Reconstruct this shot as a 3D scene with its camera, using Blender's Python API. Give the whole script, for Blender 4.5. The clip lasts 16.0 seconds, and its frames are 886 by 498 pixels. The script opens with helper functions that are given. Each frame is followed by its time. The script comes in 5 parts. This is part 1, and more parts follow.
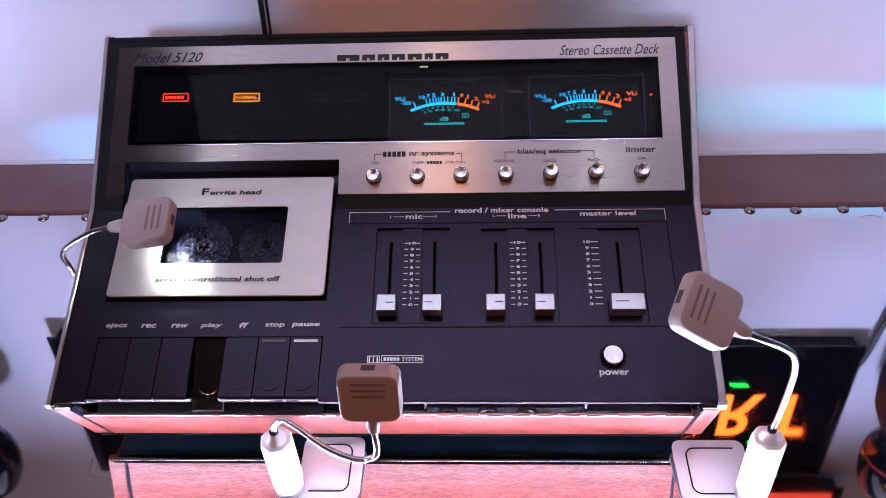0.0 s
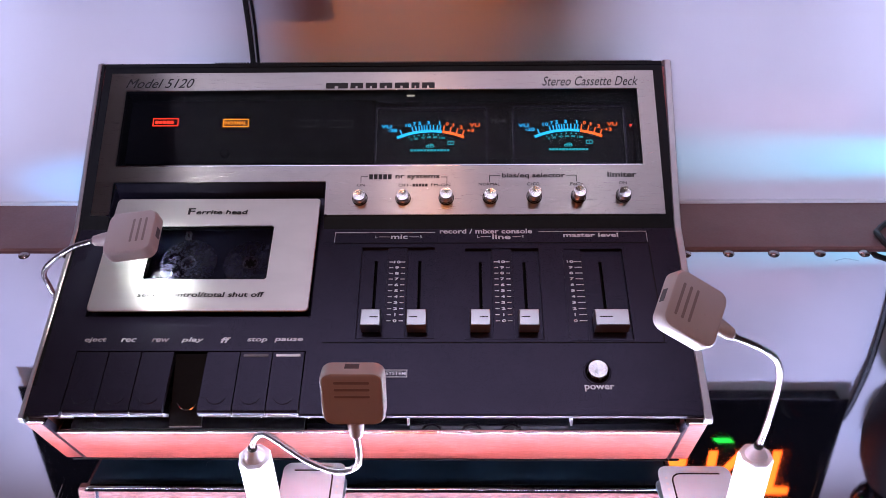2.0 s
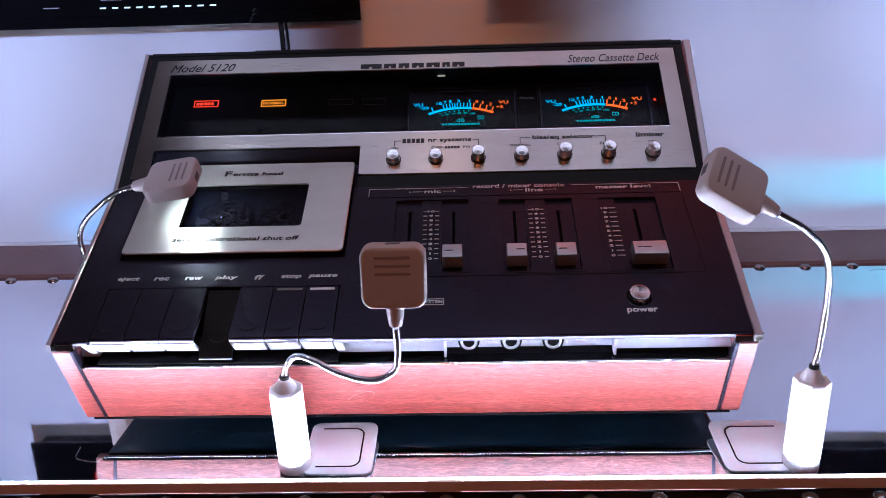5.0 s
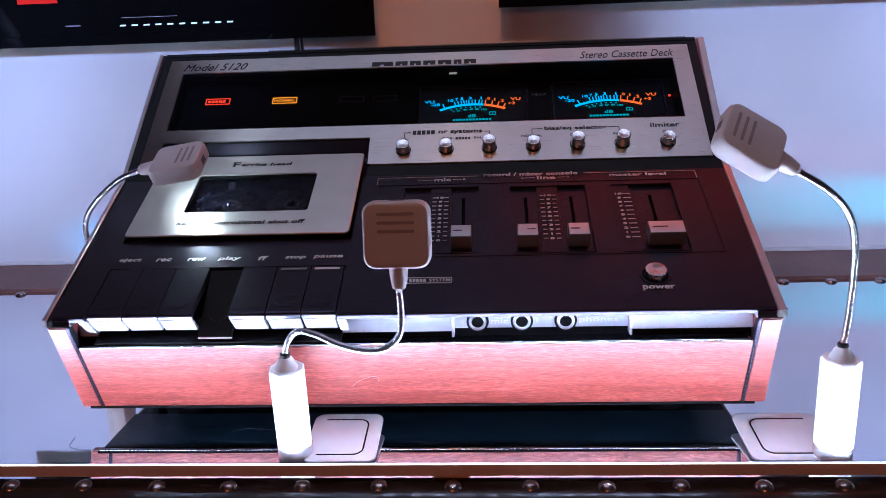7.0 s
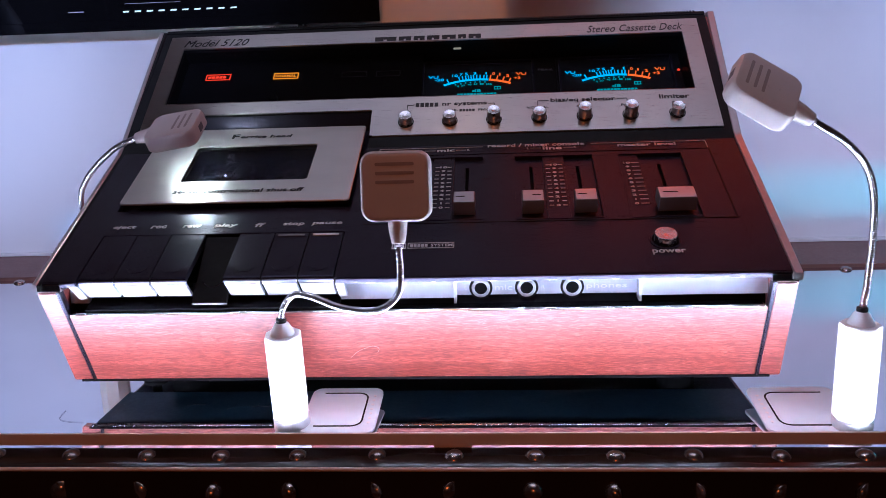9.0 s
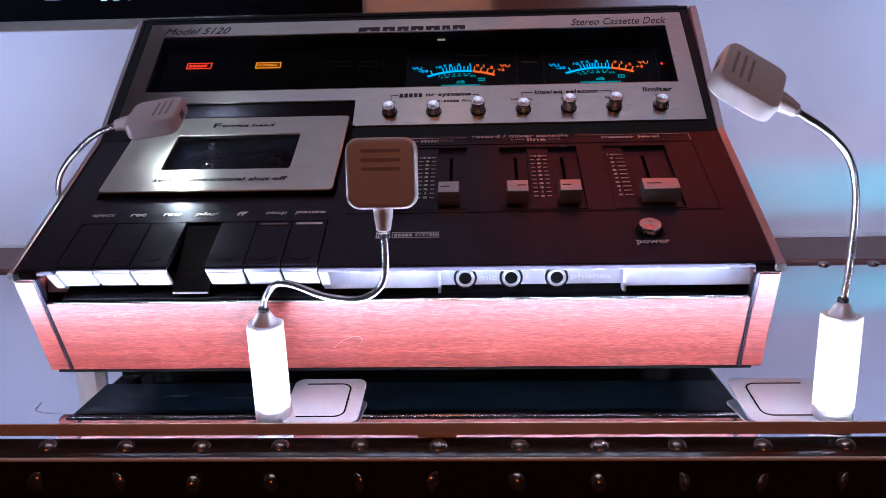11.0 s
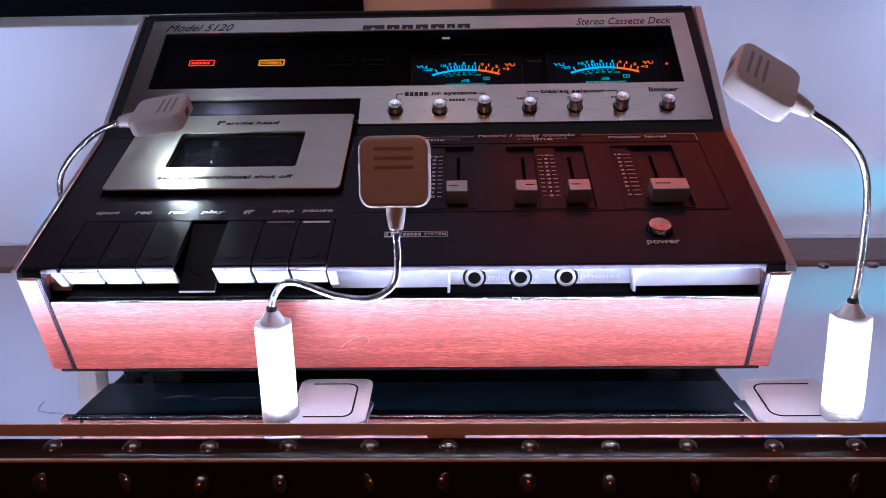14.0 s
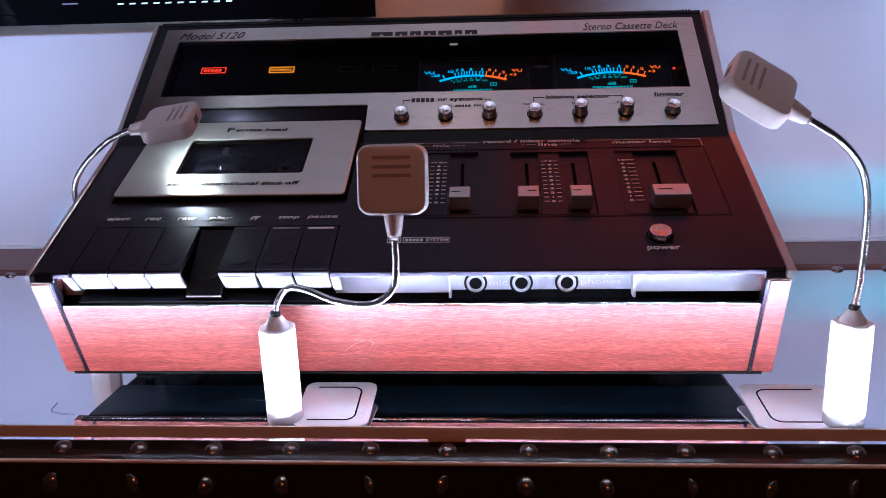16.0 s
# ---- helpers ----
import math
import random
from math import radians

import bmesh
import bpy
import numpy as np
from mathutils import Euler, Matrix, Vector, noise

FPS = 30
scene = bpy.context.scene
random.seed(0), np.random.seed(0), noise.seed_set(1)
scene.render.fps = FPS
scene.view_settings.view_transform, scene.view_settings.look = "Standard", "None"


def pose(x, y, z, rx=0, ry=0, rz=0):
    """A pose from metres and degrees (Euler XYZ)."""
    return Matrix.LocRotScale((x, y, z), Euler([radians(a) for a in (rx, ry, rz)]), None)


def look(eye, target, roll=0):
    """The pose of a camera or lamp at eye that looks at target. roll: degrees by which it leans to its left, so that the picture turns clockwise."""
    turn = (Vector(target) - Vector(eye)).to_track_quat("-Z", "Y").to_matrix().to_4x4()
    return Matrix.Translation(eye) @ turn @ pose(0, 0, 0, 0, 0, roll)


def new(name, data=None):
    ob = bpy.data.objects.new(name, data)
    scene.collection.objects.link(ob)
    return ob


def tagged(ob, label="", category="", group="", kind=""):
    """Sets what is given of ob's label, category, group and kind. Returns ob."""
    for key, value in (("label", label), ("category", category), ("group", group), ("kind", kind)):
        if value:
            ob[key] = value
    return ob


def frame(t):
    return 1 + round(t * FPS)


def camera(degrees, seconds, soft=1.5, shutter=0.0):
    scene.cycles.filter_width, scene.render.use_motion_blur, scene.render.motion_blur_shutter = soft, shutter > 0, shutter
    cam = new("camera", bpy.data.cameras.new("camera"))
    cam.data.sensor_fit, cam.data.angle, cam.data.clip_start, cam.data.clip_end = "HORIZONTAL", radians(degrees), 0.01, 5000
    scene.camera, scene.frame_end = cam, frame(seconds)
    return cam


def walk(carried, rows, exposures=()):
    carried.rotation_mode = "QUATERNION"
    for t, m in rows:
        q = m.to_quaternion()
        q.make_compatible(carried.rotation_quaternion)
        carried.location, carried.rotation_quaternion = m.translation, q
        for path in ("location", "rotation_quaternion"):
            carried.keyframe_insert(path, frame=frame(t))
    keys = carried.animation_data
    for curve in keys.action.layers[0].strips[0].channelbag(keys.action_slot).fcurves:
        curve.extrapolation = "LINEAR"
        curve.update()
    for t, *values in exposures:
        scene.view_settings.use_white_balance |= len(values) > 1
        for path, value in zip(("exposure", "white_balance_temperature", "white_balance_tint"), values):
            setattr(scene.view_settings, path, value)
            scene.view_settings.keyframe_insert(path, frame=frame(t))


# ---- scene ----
cam = camera(58.4, 16.0, soft=0.5)
PATH = [
    (0, (0.061, -0.329, 0.458), (-0.027, 1.254, -0.761), -2.4),
    (0.5, (0.062, -0.333, 0.456), (-0.014, 1.259, -0.753), -1.9),
    (1, (0.063, -0.335, 0.449), (-0.017, 1.279, -0.73), -2.0),
    (1.5, (0.063, -0.344, 0.439), (-0.015, 1.303, -0.694), -1.8),
    (2, (0.058, -0.357, 0.423), (0.02, 1.348, -0.621), -0.8),
    (2.5, (0.044, -0.375, 0.401), (0.022, 1.371, -0.574), -0.3),
    (3, (0.049, -0.397, 0.376), (0.022, 1.38, -0.541), 0.2),
    (3.5, (0.059, -0.407, 0.358), (0.021, 1.404, -0.491), -0.3),
    (4, (0.049, -0.411, 0.335), (0.009, 1.425, -0.457), -1.1),
    (4.2, (0.045, -0.416, 0.325), (0.002, 1.431, -0.441), -1.3),
    (6.3, (0.042, -0.423, 0.255), (-0.06, 1.493, -0.309), -1.9),
    (6.5, (0.043, -0.424, 0.25), (-0.058, 1.496, -0.298), -1.8),
    (7, (0.049, -0.422, 0.235), (-0.07, 1.509, -0.274), -2.0),
    (7.5, (0.051, -0.415, 0.217), (-0.082, 1.521, -0.266), -1.9),
    (8, (0.049, -0.417, 0.208), (-0.089, 1.524, -0.255), -1.8),
    (8.5, (0.053, -0.419, 0.204), (-0.086, 1.524, -0.248), -2.0),
    (9, (0.051, -0.415, 0.2), (-0.088, 1.527, -0.259), -2.0),
    (9.5, (0.052, -0.409, 0.198), (-0.077, 1.532, -0.267), -1.8),
    (12, (0.042, -0.417, 0.194), (-0.024, 1.529, -0.264), -1.1),
    (12.5, (0.04, -0.417, 0.196), (-0.023, 1.529, -0.257), -1.0),
    (13, (0.038, -0.415, 0.194), (-0.023, 1.53, -0.266), -1.0),
    (13.5, (0.034, -0.414, 0.192), (-0.024, 1.53, -0.275), -0.9),
    (14, (0.036, -0.412, 0.194), (-0.021, 1.533, -0.271), -0.9),
    (14.5, (0.037, -0.41, 0.192), (-0.032, 1.532, -0.282), -1.0),
    (15, (0.041, -0.41, 0.192), (-0.045, 1.53, -0.285), -1.2),
    (15.5, (0.044, -0.411, 0.192), (-0.057, 1.53, -0.281), -1.3),
    (16, (0.049, -0.416, 0.198), (-0.069, 1.526, -0.265), -1.3),
]
walk(cam, [(t, look(eye, target, roll)) for t, eye, target, roll in PATH], [(0, 0.63, 6420, 5), (1.5, 0.60, 6450, 5), (2.5, 0.66, 6600, 2), (4.0, 0.46, 6250, -4), (6.5, 0.37, 5500, -10), (8.0, 0.28, 5580, -9), (9.5, 0.24, 5860, -8), (12, 0.13, 5950, -8), (13.5, 0.17, 5950, -8), (16, 0.21, 5900, -8)])

# ---- light: the room is lit by a white strip along the table's front edge, a warm ceiling lamp and small lamps, plus added unseen spots ----
world = bpy.data.worlds.new("room_dark")
scene.world = world
world.use_nodes = True
world.node_tree.nodes["Background"].inputs[0].default_value = (0.05, 0.035, 0.04, 1)
world.node_tree.nodes["Background"].inputs[1].default_value = 0.15
LED_WHITE = (0.75, 0.72, 1.0)
WASH_TINT = (0.50, 0.54, 1.0)
LIP_POWER = 46.0
BAR_POWER = 86.0
WASH_WATTS = 34.0
HEAD_POWER = 85.0
PANEL_WATTS = 1.7
DOWN_WATTS = 0.5
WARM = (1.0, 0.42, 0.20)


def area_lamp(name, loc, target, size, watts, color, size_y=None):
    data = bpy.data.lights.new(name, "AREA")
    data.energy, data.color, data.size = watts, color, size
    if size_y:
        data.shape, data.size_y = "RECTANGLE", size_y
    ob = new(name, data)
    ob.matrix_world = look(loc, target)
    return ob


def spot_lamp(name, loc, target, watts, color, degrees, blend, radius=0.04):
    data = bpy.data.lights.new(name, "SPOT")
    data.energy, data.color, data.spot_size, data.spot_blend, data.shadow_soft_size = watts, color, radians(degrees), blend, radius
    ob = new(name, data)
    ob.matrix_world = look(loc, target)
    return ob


# free-hanging spots added to spread lilac light over the wall
for sgn, xs in ((-1, (0.38, 0.64)), (1, (0.46, 0.72))):
    for x in xs:
        spot_lamp("added_wall_wash", (sgn * -0.05, -0.80, 0.60), (sgn * x, 0.43, 0.23), WASH_WATTS * (1.05 if sgn < 0 else 1.15), WASH_TINT, 24.5, 0.75)
# unseen spots added to lay coloured bands along the foot of the wall
spot_lamp("added_cyan_wash", (0.98, 0.378, 0.052), (0.46, 0.434, 0.055), 50.0, (0.0, 0.58, 0.84), 7.4, 1.0, 0.004)
spot_lamp("added_pink_wash", (1.15, 0.20, 0.100), (0.40, 0.434, 0.100), 4.5, (1.0, 0.45, 0.75), 6.5, 1.0, 0.01)
spot_lamp("added_blue_wash", (-1.10, 0.16, 0.030), (-0.34, 0.434, 0.028), 36.0, (0.05, 0.42, 1.0), 6.0, 1.0, 0.01)
area_lamp("ceiling_panel_light", (0.0, -0.03, 1.283), (0.0, -0.03, 0), 1.10, PANEL_WATTS, (0.78, 0.72, 1.0), 0.40)
for x in (-0.51, -0.065, 0.335):
    spot_lamp("downlight_beam", (x, -0.45, 1.272), (x, -0.10, 0), DOWN_WATTS, (1.0, 0.93, 0.95), 100, 0.5, 0.016)
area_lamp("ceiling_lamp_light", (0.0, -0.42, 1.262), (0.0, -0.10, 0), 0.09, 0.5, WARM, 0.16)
# narrow orange spot added to tint the wall brown between the screens
spot_lamp("added_wall_beam", (0.0, -0.42, 1.255), (-0.01, 0.432, 0.235), 17.5, (1.0, 0.25, 0.06), 13.5, 0.9, 0.03)
# unseen warm light added from behind the viewer, turns the lamp heads orange
area_lamp("unseen_warm_light", (-0.10, -1.50, 0.62), (0, 0, 0.14), 0.28, 1.65, (1.0, 0.20, 0.05))


# ---- materials ----
def nodes_of(m):
    m.use_nodes = True
    t = m.node_tree
    return t, t.nodes, t.links, t.nodes["Principled BSDF"]


def coords(t, stretch):
    c = t.nodes.new("ShaderNodeTexCoord")
    m = t.nodes.new("ShaderNodeMapping")
    m.inputs["Scale"].default_value = stretch
    t.links.new(c.outputs["Object"], m.inputs["Vector"])
    return m.outputs["Vector"]


def noise_tex(t, vec, scale, detail=3.0, rough=0.55):
    n = t.nodes.new("ShaderNodeTexNoise")
    n.inputs["Scale"].default_value, n.inputs["Detail"].default_value = scale, detail
    n.inputs["Roughness"].default_value = rough
    t.links.new(vec, n.inputs["Vector"])
    return n.outputs["Fac"]


def ramp(t, fac, stops):
    r = t.nodes.new("ShaderNodeValToRGB")
    while len(r.color_ramp.elements) < len(stops):
        r.color_ramp.elements.new(0.5)
    for e, (p, c) in zip(r.color_ramp.elements, stops):
        e.position, e.color = p, (*c, 1)
    t.links.new(fac, r.inputs["Fac"])
    return r.outputs["Color"]


def ranged(t, fac, low, high):
    m = t.nodes.new("ShaderNodeMapRange")
    m.inputs["From Min"].default_value, m.inputs["From Max"].default_value = 0.3, 0.7
    m.inputs["To Min"].default_value, m.inputs["To Max"].default_value = low, high
    t.links.new(fac, m.inputs["Value"])
    return m.outputs["Result"]


def surface(name, color, rough=0.5, metal=0.0, vary=0.12, scale=60.0, stretch=(1, 1, 1), rvary=0.08, bump=0.0, bscale=400.0,
            coat=0.0, spec=0.5, aniso=0.0, trans=0.0, emit=None, power=0.0):
    m = bpy.data.materials.new(name)
    t, n, l, p = nodes_of(m)
    vec = coords(t, stretch)
    broad = noise_tex(t, vec, scale)
    fine = noise_tex(t, vec, bscale, 4.0, 0.65)
    dark = tuple(c * (1 - vary) for c in color)
    light = tuple(min(1, c * (1 + vary)) for c in color)
    l.new(ramp(t, broad, [(0.3, dark), (0.7, light)]), p.inputs["Base Color"])
    l.new(ranged(t, fine, max(0.02, rough - rvary), min(1, rough + rvary)), p.inputs["Roughness"])
    p.inputs["Metallic"].default_value = metal
    p.inputs["Specular IOR Level"].default_value = spec
    p.inputs["Coat Weight"].default_value = coat
    p.inputs["Coat Roughness"].default_value = 0.12
    p.inputs["Transmission Weight"].default_value = trans
    if aniso:
        p.inputs["Anisotropic"].default_value = aniso
        tg = n.new("ShaderNodeTangent")
        tg.direction_type, tg.axis = "RADIAL", "Z"
        l.new(tg.outputs["Tangent"], p.inputs["Tangent"])
    if bump:
        b = n.new("ShaderNodeBump")
        b.inputs["Strength"].default_value, b.inputs["Distance"].default_value = bump, 0.0004
        l.new(fine, b.inputs["Height"])
        l.new(b.outputs["Normal"], p.inputs["Normal"])
    if emit:
        p.inputs["Emission Color"].default_value = (*emit, 1)
        p.inputs["Emission Strength"].default_value = power
    return m


def brushed(name, color, rough, line=4200.0, streak=0.97):
    """Metal brushed along x: fine lines that draw highlights out across the grain."""
    m = bpy.data.materials.new(name)
    t, n, l, p = nodes_of(m)
    vec = coords(t, (0.02, 1, 1))
    fine = noise_tex(t, vec, line, 2.0, 0.6)
    broad = noise_tex(t, coords(t, (0.4, 1, 1)), 45.0, 3.0)
    l.new(ramp(t, broad, [(0.3, tuple(c * 0.9 for c in color)), (0.7, color)]), p.inputs["Base Color"])
    p.inputs["Metallic"].default_value = 1.0
    l.new(ranged(t, fine, rough - 0.02, rough + 0.025), p.inputs["Roughness"])
    b = n.new("ShaderNodeBump")
    b.inputs["Strength"].default_value, b.inputs["Distance"].default_value = 0.015, 0.00008
    l.new(fine, b.inputs["Height"])
    l.new(b.outputs["Normal"], p.inputs["Normal"])
    p.inputs["Anisotropic"].default_value = streak
    across = n.new("ShaderNodeCombineXYZ")
    across.inputs["Y"].default_value, across.inputs["Z"].default_value = 0.82, 0.57
    l.new(across.outputs["Vector"], p.inputs["Tangent"])
    return m


def wood_grain(name, dark, mid, light):
    """Mahogany: short dark pores in long wavy grain along x, under a thin satin varnish."""
    m = bpy.data.materials.new(name)
    t, n, l, p = nodes_of(m)
    bend = n.new("ShaderNodeTexNoise")
    bend.inputs["Scale"].default_value, bend.inputs["Detail"].default_value = 1.0, 2.0
    l.new(coords(t, (45, 60, 60)), bend.inputs["Vector"])
    shift = n.new("ShaderNodeVectorMath")
    shift.operation = "MULTIPLY_ADD"
    shift.inputs[1].default_value = (0.0, 0.006, 0.006)
    l.new(bend.outputs["Color"], shift.inputs[0])
    l.new(n.new("ShaderNodeTexCoord").outputs["Object"], shift.inputs[2])

    def along(stretch):
        mp = n.new("ShaderNodeMapping")
        mp.inputs["Scale"].default_value = stretch
        l.new(shift.outputs[0], mp.inputs["Vector"])
        return mp.outputs["Vector"]

    long = noise_tex(t, along((9, 240, 240)), 1.0, 5.0, 0.62)
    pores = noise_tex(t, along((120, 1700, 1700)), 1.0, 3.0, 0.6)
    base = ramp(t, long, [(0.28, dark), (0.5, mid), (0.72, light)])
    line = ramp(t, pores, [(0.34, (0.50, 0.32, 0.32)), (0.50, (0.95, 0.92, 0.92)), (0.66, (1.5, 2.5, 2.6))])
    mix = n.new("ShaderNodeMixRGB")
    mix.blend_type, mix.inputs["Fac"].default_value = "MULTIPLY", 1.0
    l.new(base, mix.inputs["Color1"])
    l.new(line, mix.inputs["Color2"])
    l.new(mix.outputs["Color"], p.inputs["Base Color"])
    l.new(ranged(t, pores, 0.5, 0.36), p.inputs["Roughness"])
    p.inputs["Coat Weight"].default_value, p.inputs["Coat Roughness"].default_value = 1.0, 0.40
    p.inputs["Coat IOR"].default_value = 1.5
    p.inputs["Specular IOR Level"].default_value = 0.4
    b = n.new("ShaderNodeBump")
    b.inputs["Strength"].default_value, b.inputs["Distance"].default_value = 0.3, 0.0003
    l.new(pores, b.inputs["Height"])
    l.new(b.outputs["Normal"], p.inputs["Normal"])
    return m


def glow(name, color, power):
    m = bpy.data.materials.new(name)
    t, n, l, p = nodes_of(m)
    p.inputs["Base Color"].default_value = (*[c * 0.5 for c in color], 1)
    p.inputs["Emission Color"].default_value = (*color, 1)
    p.inputs["Emission Strength"].default_value = power
    return m


def clear_glass(name, tint):
    m = bpy.data.materials.new(name)
    t, n, l, p = nodes_of(m)
    out = n["Material Output"]
    gloss, pass_on, mix = n.new("ShaderNodeBsdfGlossy"), n.new("ShaderNodeBsdfTransparent"), n.new("ShaderNodeMixShader")
    gloss.inputs["Roughness"].default_value = 0.03
    pass_on.inputs["Color"].default_value = (*tint, 1)
    facing = n.new("ShaderNodeLayerWeight")
    facing.inputs["Blend"].default_value = 0.5
    steep, share = n.new("ShaderNodeMath"), n.new("ShaderNodeMath")
    steep.operation, share.operation = "POWER", "MULTIPLY_ADD"
    steep.inputs[1].default_value = 5.0
    share.inputs[1].default_value, share.inputs[2].default_value = 0.5, 0.004
    l.new(facing.outputs["Facing"], steep.inputs[0])
    l.new(steep.outputs[0], share.inputs[0])
    l.new(share.outputs[0], mix.inputs[0])
    l.new(pass_on.outputs[0], mix.inputs[1])
    l.new(gloss.outputs[0], mix.inputs[2])
    l.new(mix.outputs[0], out.inputs["Surface"])
    return m


MIRROR = surface("polished_steel", (0.66, 0.65, 0.68), 0.035, 1.0, vary=0.03, scale=9.0, rvary=0.012, bscale=30.0)
TRIM_DARK = surface("dark_brown_enamel", (0.026, 0.015, 0.012), 0.17, 0.0, vary=0.2, scale=12.0, rvary=0.03, spec=0.35)
RIVET = surface("rivet_steel", (0.40, 0.34, 0.33), 0.20, 0.9, vary=0.3, scale=150.0, rvary=0.05)
BAR_MAT = surface("beige_painted_strip", (0.84, 0.64, 0.52), 0.45, 0.0, vary=0.06, scale=20.0)
# the dark brown also holds the shade that grazing light leaves on the ledge
LEDGE_MAT = surface("shaded_brown_ledge", (0.23, 0.115, 0.10), 0.6, vary=0.1, scale=14.0, bump=0.15)
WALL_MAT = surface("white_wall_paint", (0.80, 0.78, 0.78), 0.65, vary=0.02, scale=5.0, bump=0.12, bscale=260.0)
# unseen room kept dark to hold down bounced light and reflections
ROOM_MAT = surface("dark_unseen_room", (0.12, 0.108, 0.122), 0.8, vary=0.12, scale=3.0)
FLOOR_MAT = surface("dark_floor", (0.10, 0.06, 0.05), 0.6, vary=0.2, scale=6.0)
BLACK = surface("black_satin_panel", (0.0125, 0.0118, 0.0195), 0.29, vary=0.25, scale=30.0, rvary=0.04, bump=0.006, bscale=1500.0, spec=0.50)
BLACK.node_tree.nodes["Principled BSDF"].inputs["Specular Tint"].default_value = (0.74, 0.66, 1.0, 1)
BLACK_MATT = surface("matt_black_plastic", (0.005, 0.005, 0.006), 0.55, spec=0.25, vary=0.2, scale=80.0)
# near-black, also stands in for the shade inside holes and gaps
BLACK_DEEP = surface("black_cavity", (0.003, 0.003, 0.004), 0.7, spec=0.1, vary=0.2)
SILVER = brushed("brushed_aluminium", (0.57, 0.53, 0.52), 0.29)
DOOR_METAL = brushed("brushed_door_aluminium", (0.84, 0.80, 0.78), 0.42, streak=0.5)
SILVER_FRONT = surface("satin_silver_paint", (0.55, 0.57, 0.66), 0.42, 0.2, vary=0.05, scale=50.0)
ALU = surface("aluminium_trim", (0.62, 0.60, 0.62), 0.42, 1.0, vary=0.06, scale=90.0, rvary=0.06)
CHROME = surface("chrome", (0.75, 0.74, 0.76), 0.10, 1.0, vary=0.04, scale=60.0, rvary=0.04)
SLIDER_MAT = surface("satin_silver_cap", (0.74, 0.78, 0.82), 0.33, 0.85, vary=0.04, scale=90.0, rvary=0.02)
SPUN = surface("turned_aluminium", (0.80, 0.79, 0.81), 0.26, 1.0, vary=0.04, scale=60.0, rvary=0.03, aniso=0.75)
WOOD = wood_grain("mahogany", (0.140, 0.016, 0.012), (0.215, 0.031, 0.023), (0.325, 0.068, 0.054))
LAMP_BODY = surface("white_translucent_plastic", (0.90, 0.88, 0.88), 0.4, vary=0.02, scale=40.0)
LAMP_BODY.node_tree.nodes["Principled BSDF"].inputs["Subsurface Weight"].default_value = 1.0
LAMP_BODY.node_tree.nodes["Principled BSDF"].inputs["Subsurface Radius"].default_value = (0.05, 0.05, 0.05)
NECK_MAT = surface("satin_chrome", (0.86, 0.85, 0.87), 0.36, 0.2, vary=0.03, scale=60.0, rvary=0.04)
COIL_MAT = surface("coiled_chrome", (0.74, 0.73, 0.76), 0.24, 1.0, vary=0.03, scale=60.0, rvary=0.04)
RED_PAINT = surface("red_paint", (0.20, 0.015, 0.012), 0.4, vary=0.1)
HUB_GREY = surface("grey_hub_plastic", (0.16, 0.16, 0.19), 0.4, vary=0.1)
PAN_BLACK = surface("blue_black_sheet", (0.018, 0.045, 0.072), 0.36, spec=0.6, vary=0.25, scale=25.0, bump=0.1)
KEY_WHITE = surface("glossy_key_front", (0.86, 0.87, 0.93), 0.10, 0.35, vary=0.04, rvary=0.03)
KEY_LIP = surface("grey_key_lip", (0.30, 0.31, 0.42), 0.12, 0.3, vary=0.1, rvary=0.03)
WHITE_PLASTIC = surface("white_plastic", (0.64, 0.57, 0.55), 0.34, vary=0.02, scale=40.0)
SLOT_GREY = surface("shaded_slot_plastic", (0.34, 0.28, 0.27), 0.5, vary=0.05)
PORT_GREY = surface("shaded_port_plastic", (0.12, 0.11, 0.12), 0.5, vary=0.1)
STEEL_PLATE = surface("satin_steel_plate", (0.80, 0.90, 0.98), 0.34, 0.10, vary=0.03, scale=40.0, rvary=0.02)
METER_FACE = surface("blue_black_meter_face", (0.005, 0.006, 0.010), 0.45, vary=0.1, spec=0.25)
PRINT_WHITE = surface("silver_white_print", (0.90, 0.90, 0.92), 0.38, 0.5, vary=0.03)
PRINT_SILVER = surface("silver_print", (0.72, 0.72, 0.80), 0.4, vary=0.03)
PRINT_DIM = surface("worn_grey_print", (0.22, 0.22, 0.24), 0.5, vary=0.1)
SCRATCH_MAT = surface("bared_pale_varnish", (0.62, 0.36, 0.34), 0.5, vary=0.2, scale=400.0)
PRINT_BLACK = surface("black_print", (0.012, 0.010, 0.012), 0.5, vary=0.1)
RUBBER = surface("black_rubber", (0.005, 0.005, 0.005), 0.8, spec=0.05, vary=0.3, scale=200.0)
CABLE_MAT = surface("black_cable", (0.010, 0.010, 0.010), 0.45, vary=0.2)
SMOKED = clear_glass("smoked_window_glass", (0.80, 0.80, 0.82))
DOOR_GLASS = clear_glass("door_window_glass", (0.55, 0.55, 0.60))
TAPE_CLEAR = surface("frosted_cassette_plastic", (0.022, 0.024, 0.040), 0.2, vary=0.1)
TAPE_REEL = surface("polished_tape_reel", (0.13, 0.13, 0.165), 0.27, 0.9, vary=0.15, scale=300.0, rvary=0.04, aniso=0.8)
TV_BLACK = surface("black_screen_gloss", (0.004, 0.004, 0.005), 0.03, vary=0.1, rvary=0.008)
GLOW_LED = glow("white_led", LED_WHITE, LIP_POWER)
GLOW_BAR = glow("white_light_diffuser", LED_WHITE, BAR_POWER)
GLOW_HEAD = glow("lamp_head_led", (0.93, 0.97, 1.0), HEAD_POWER)
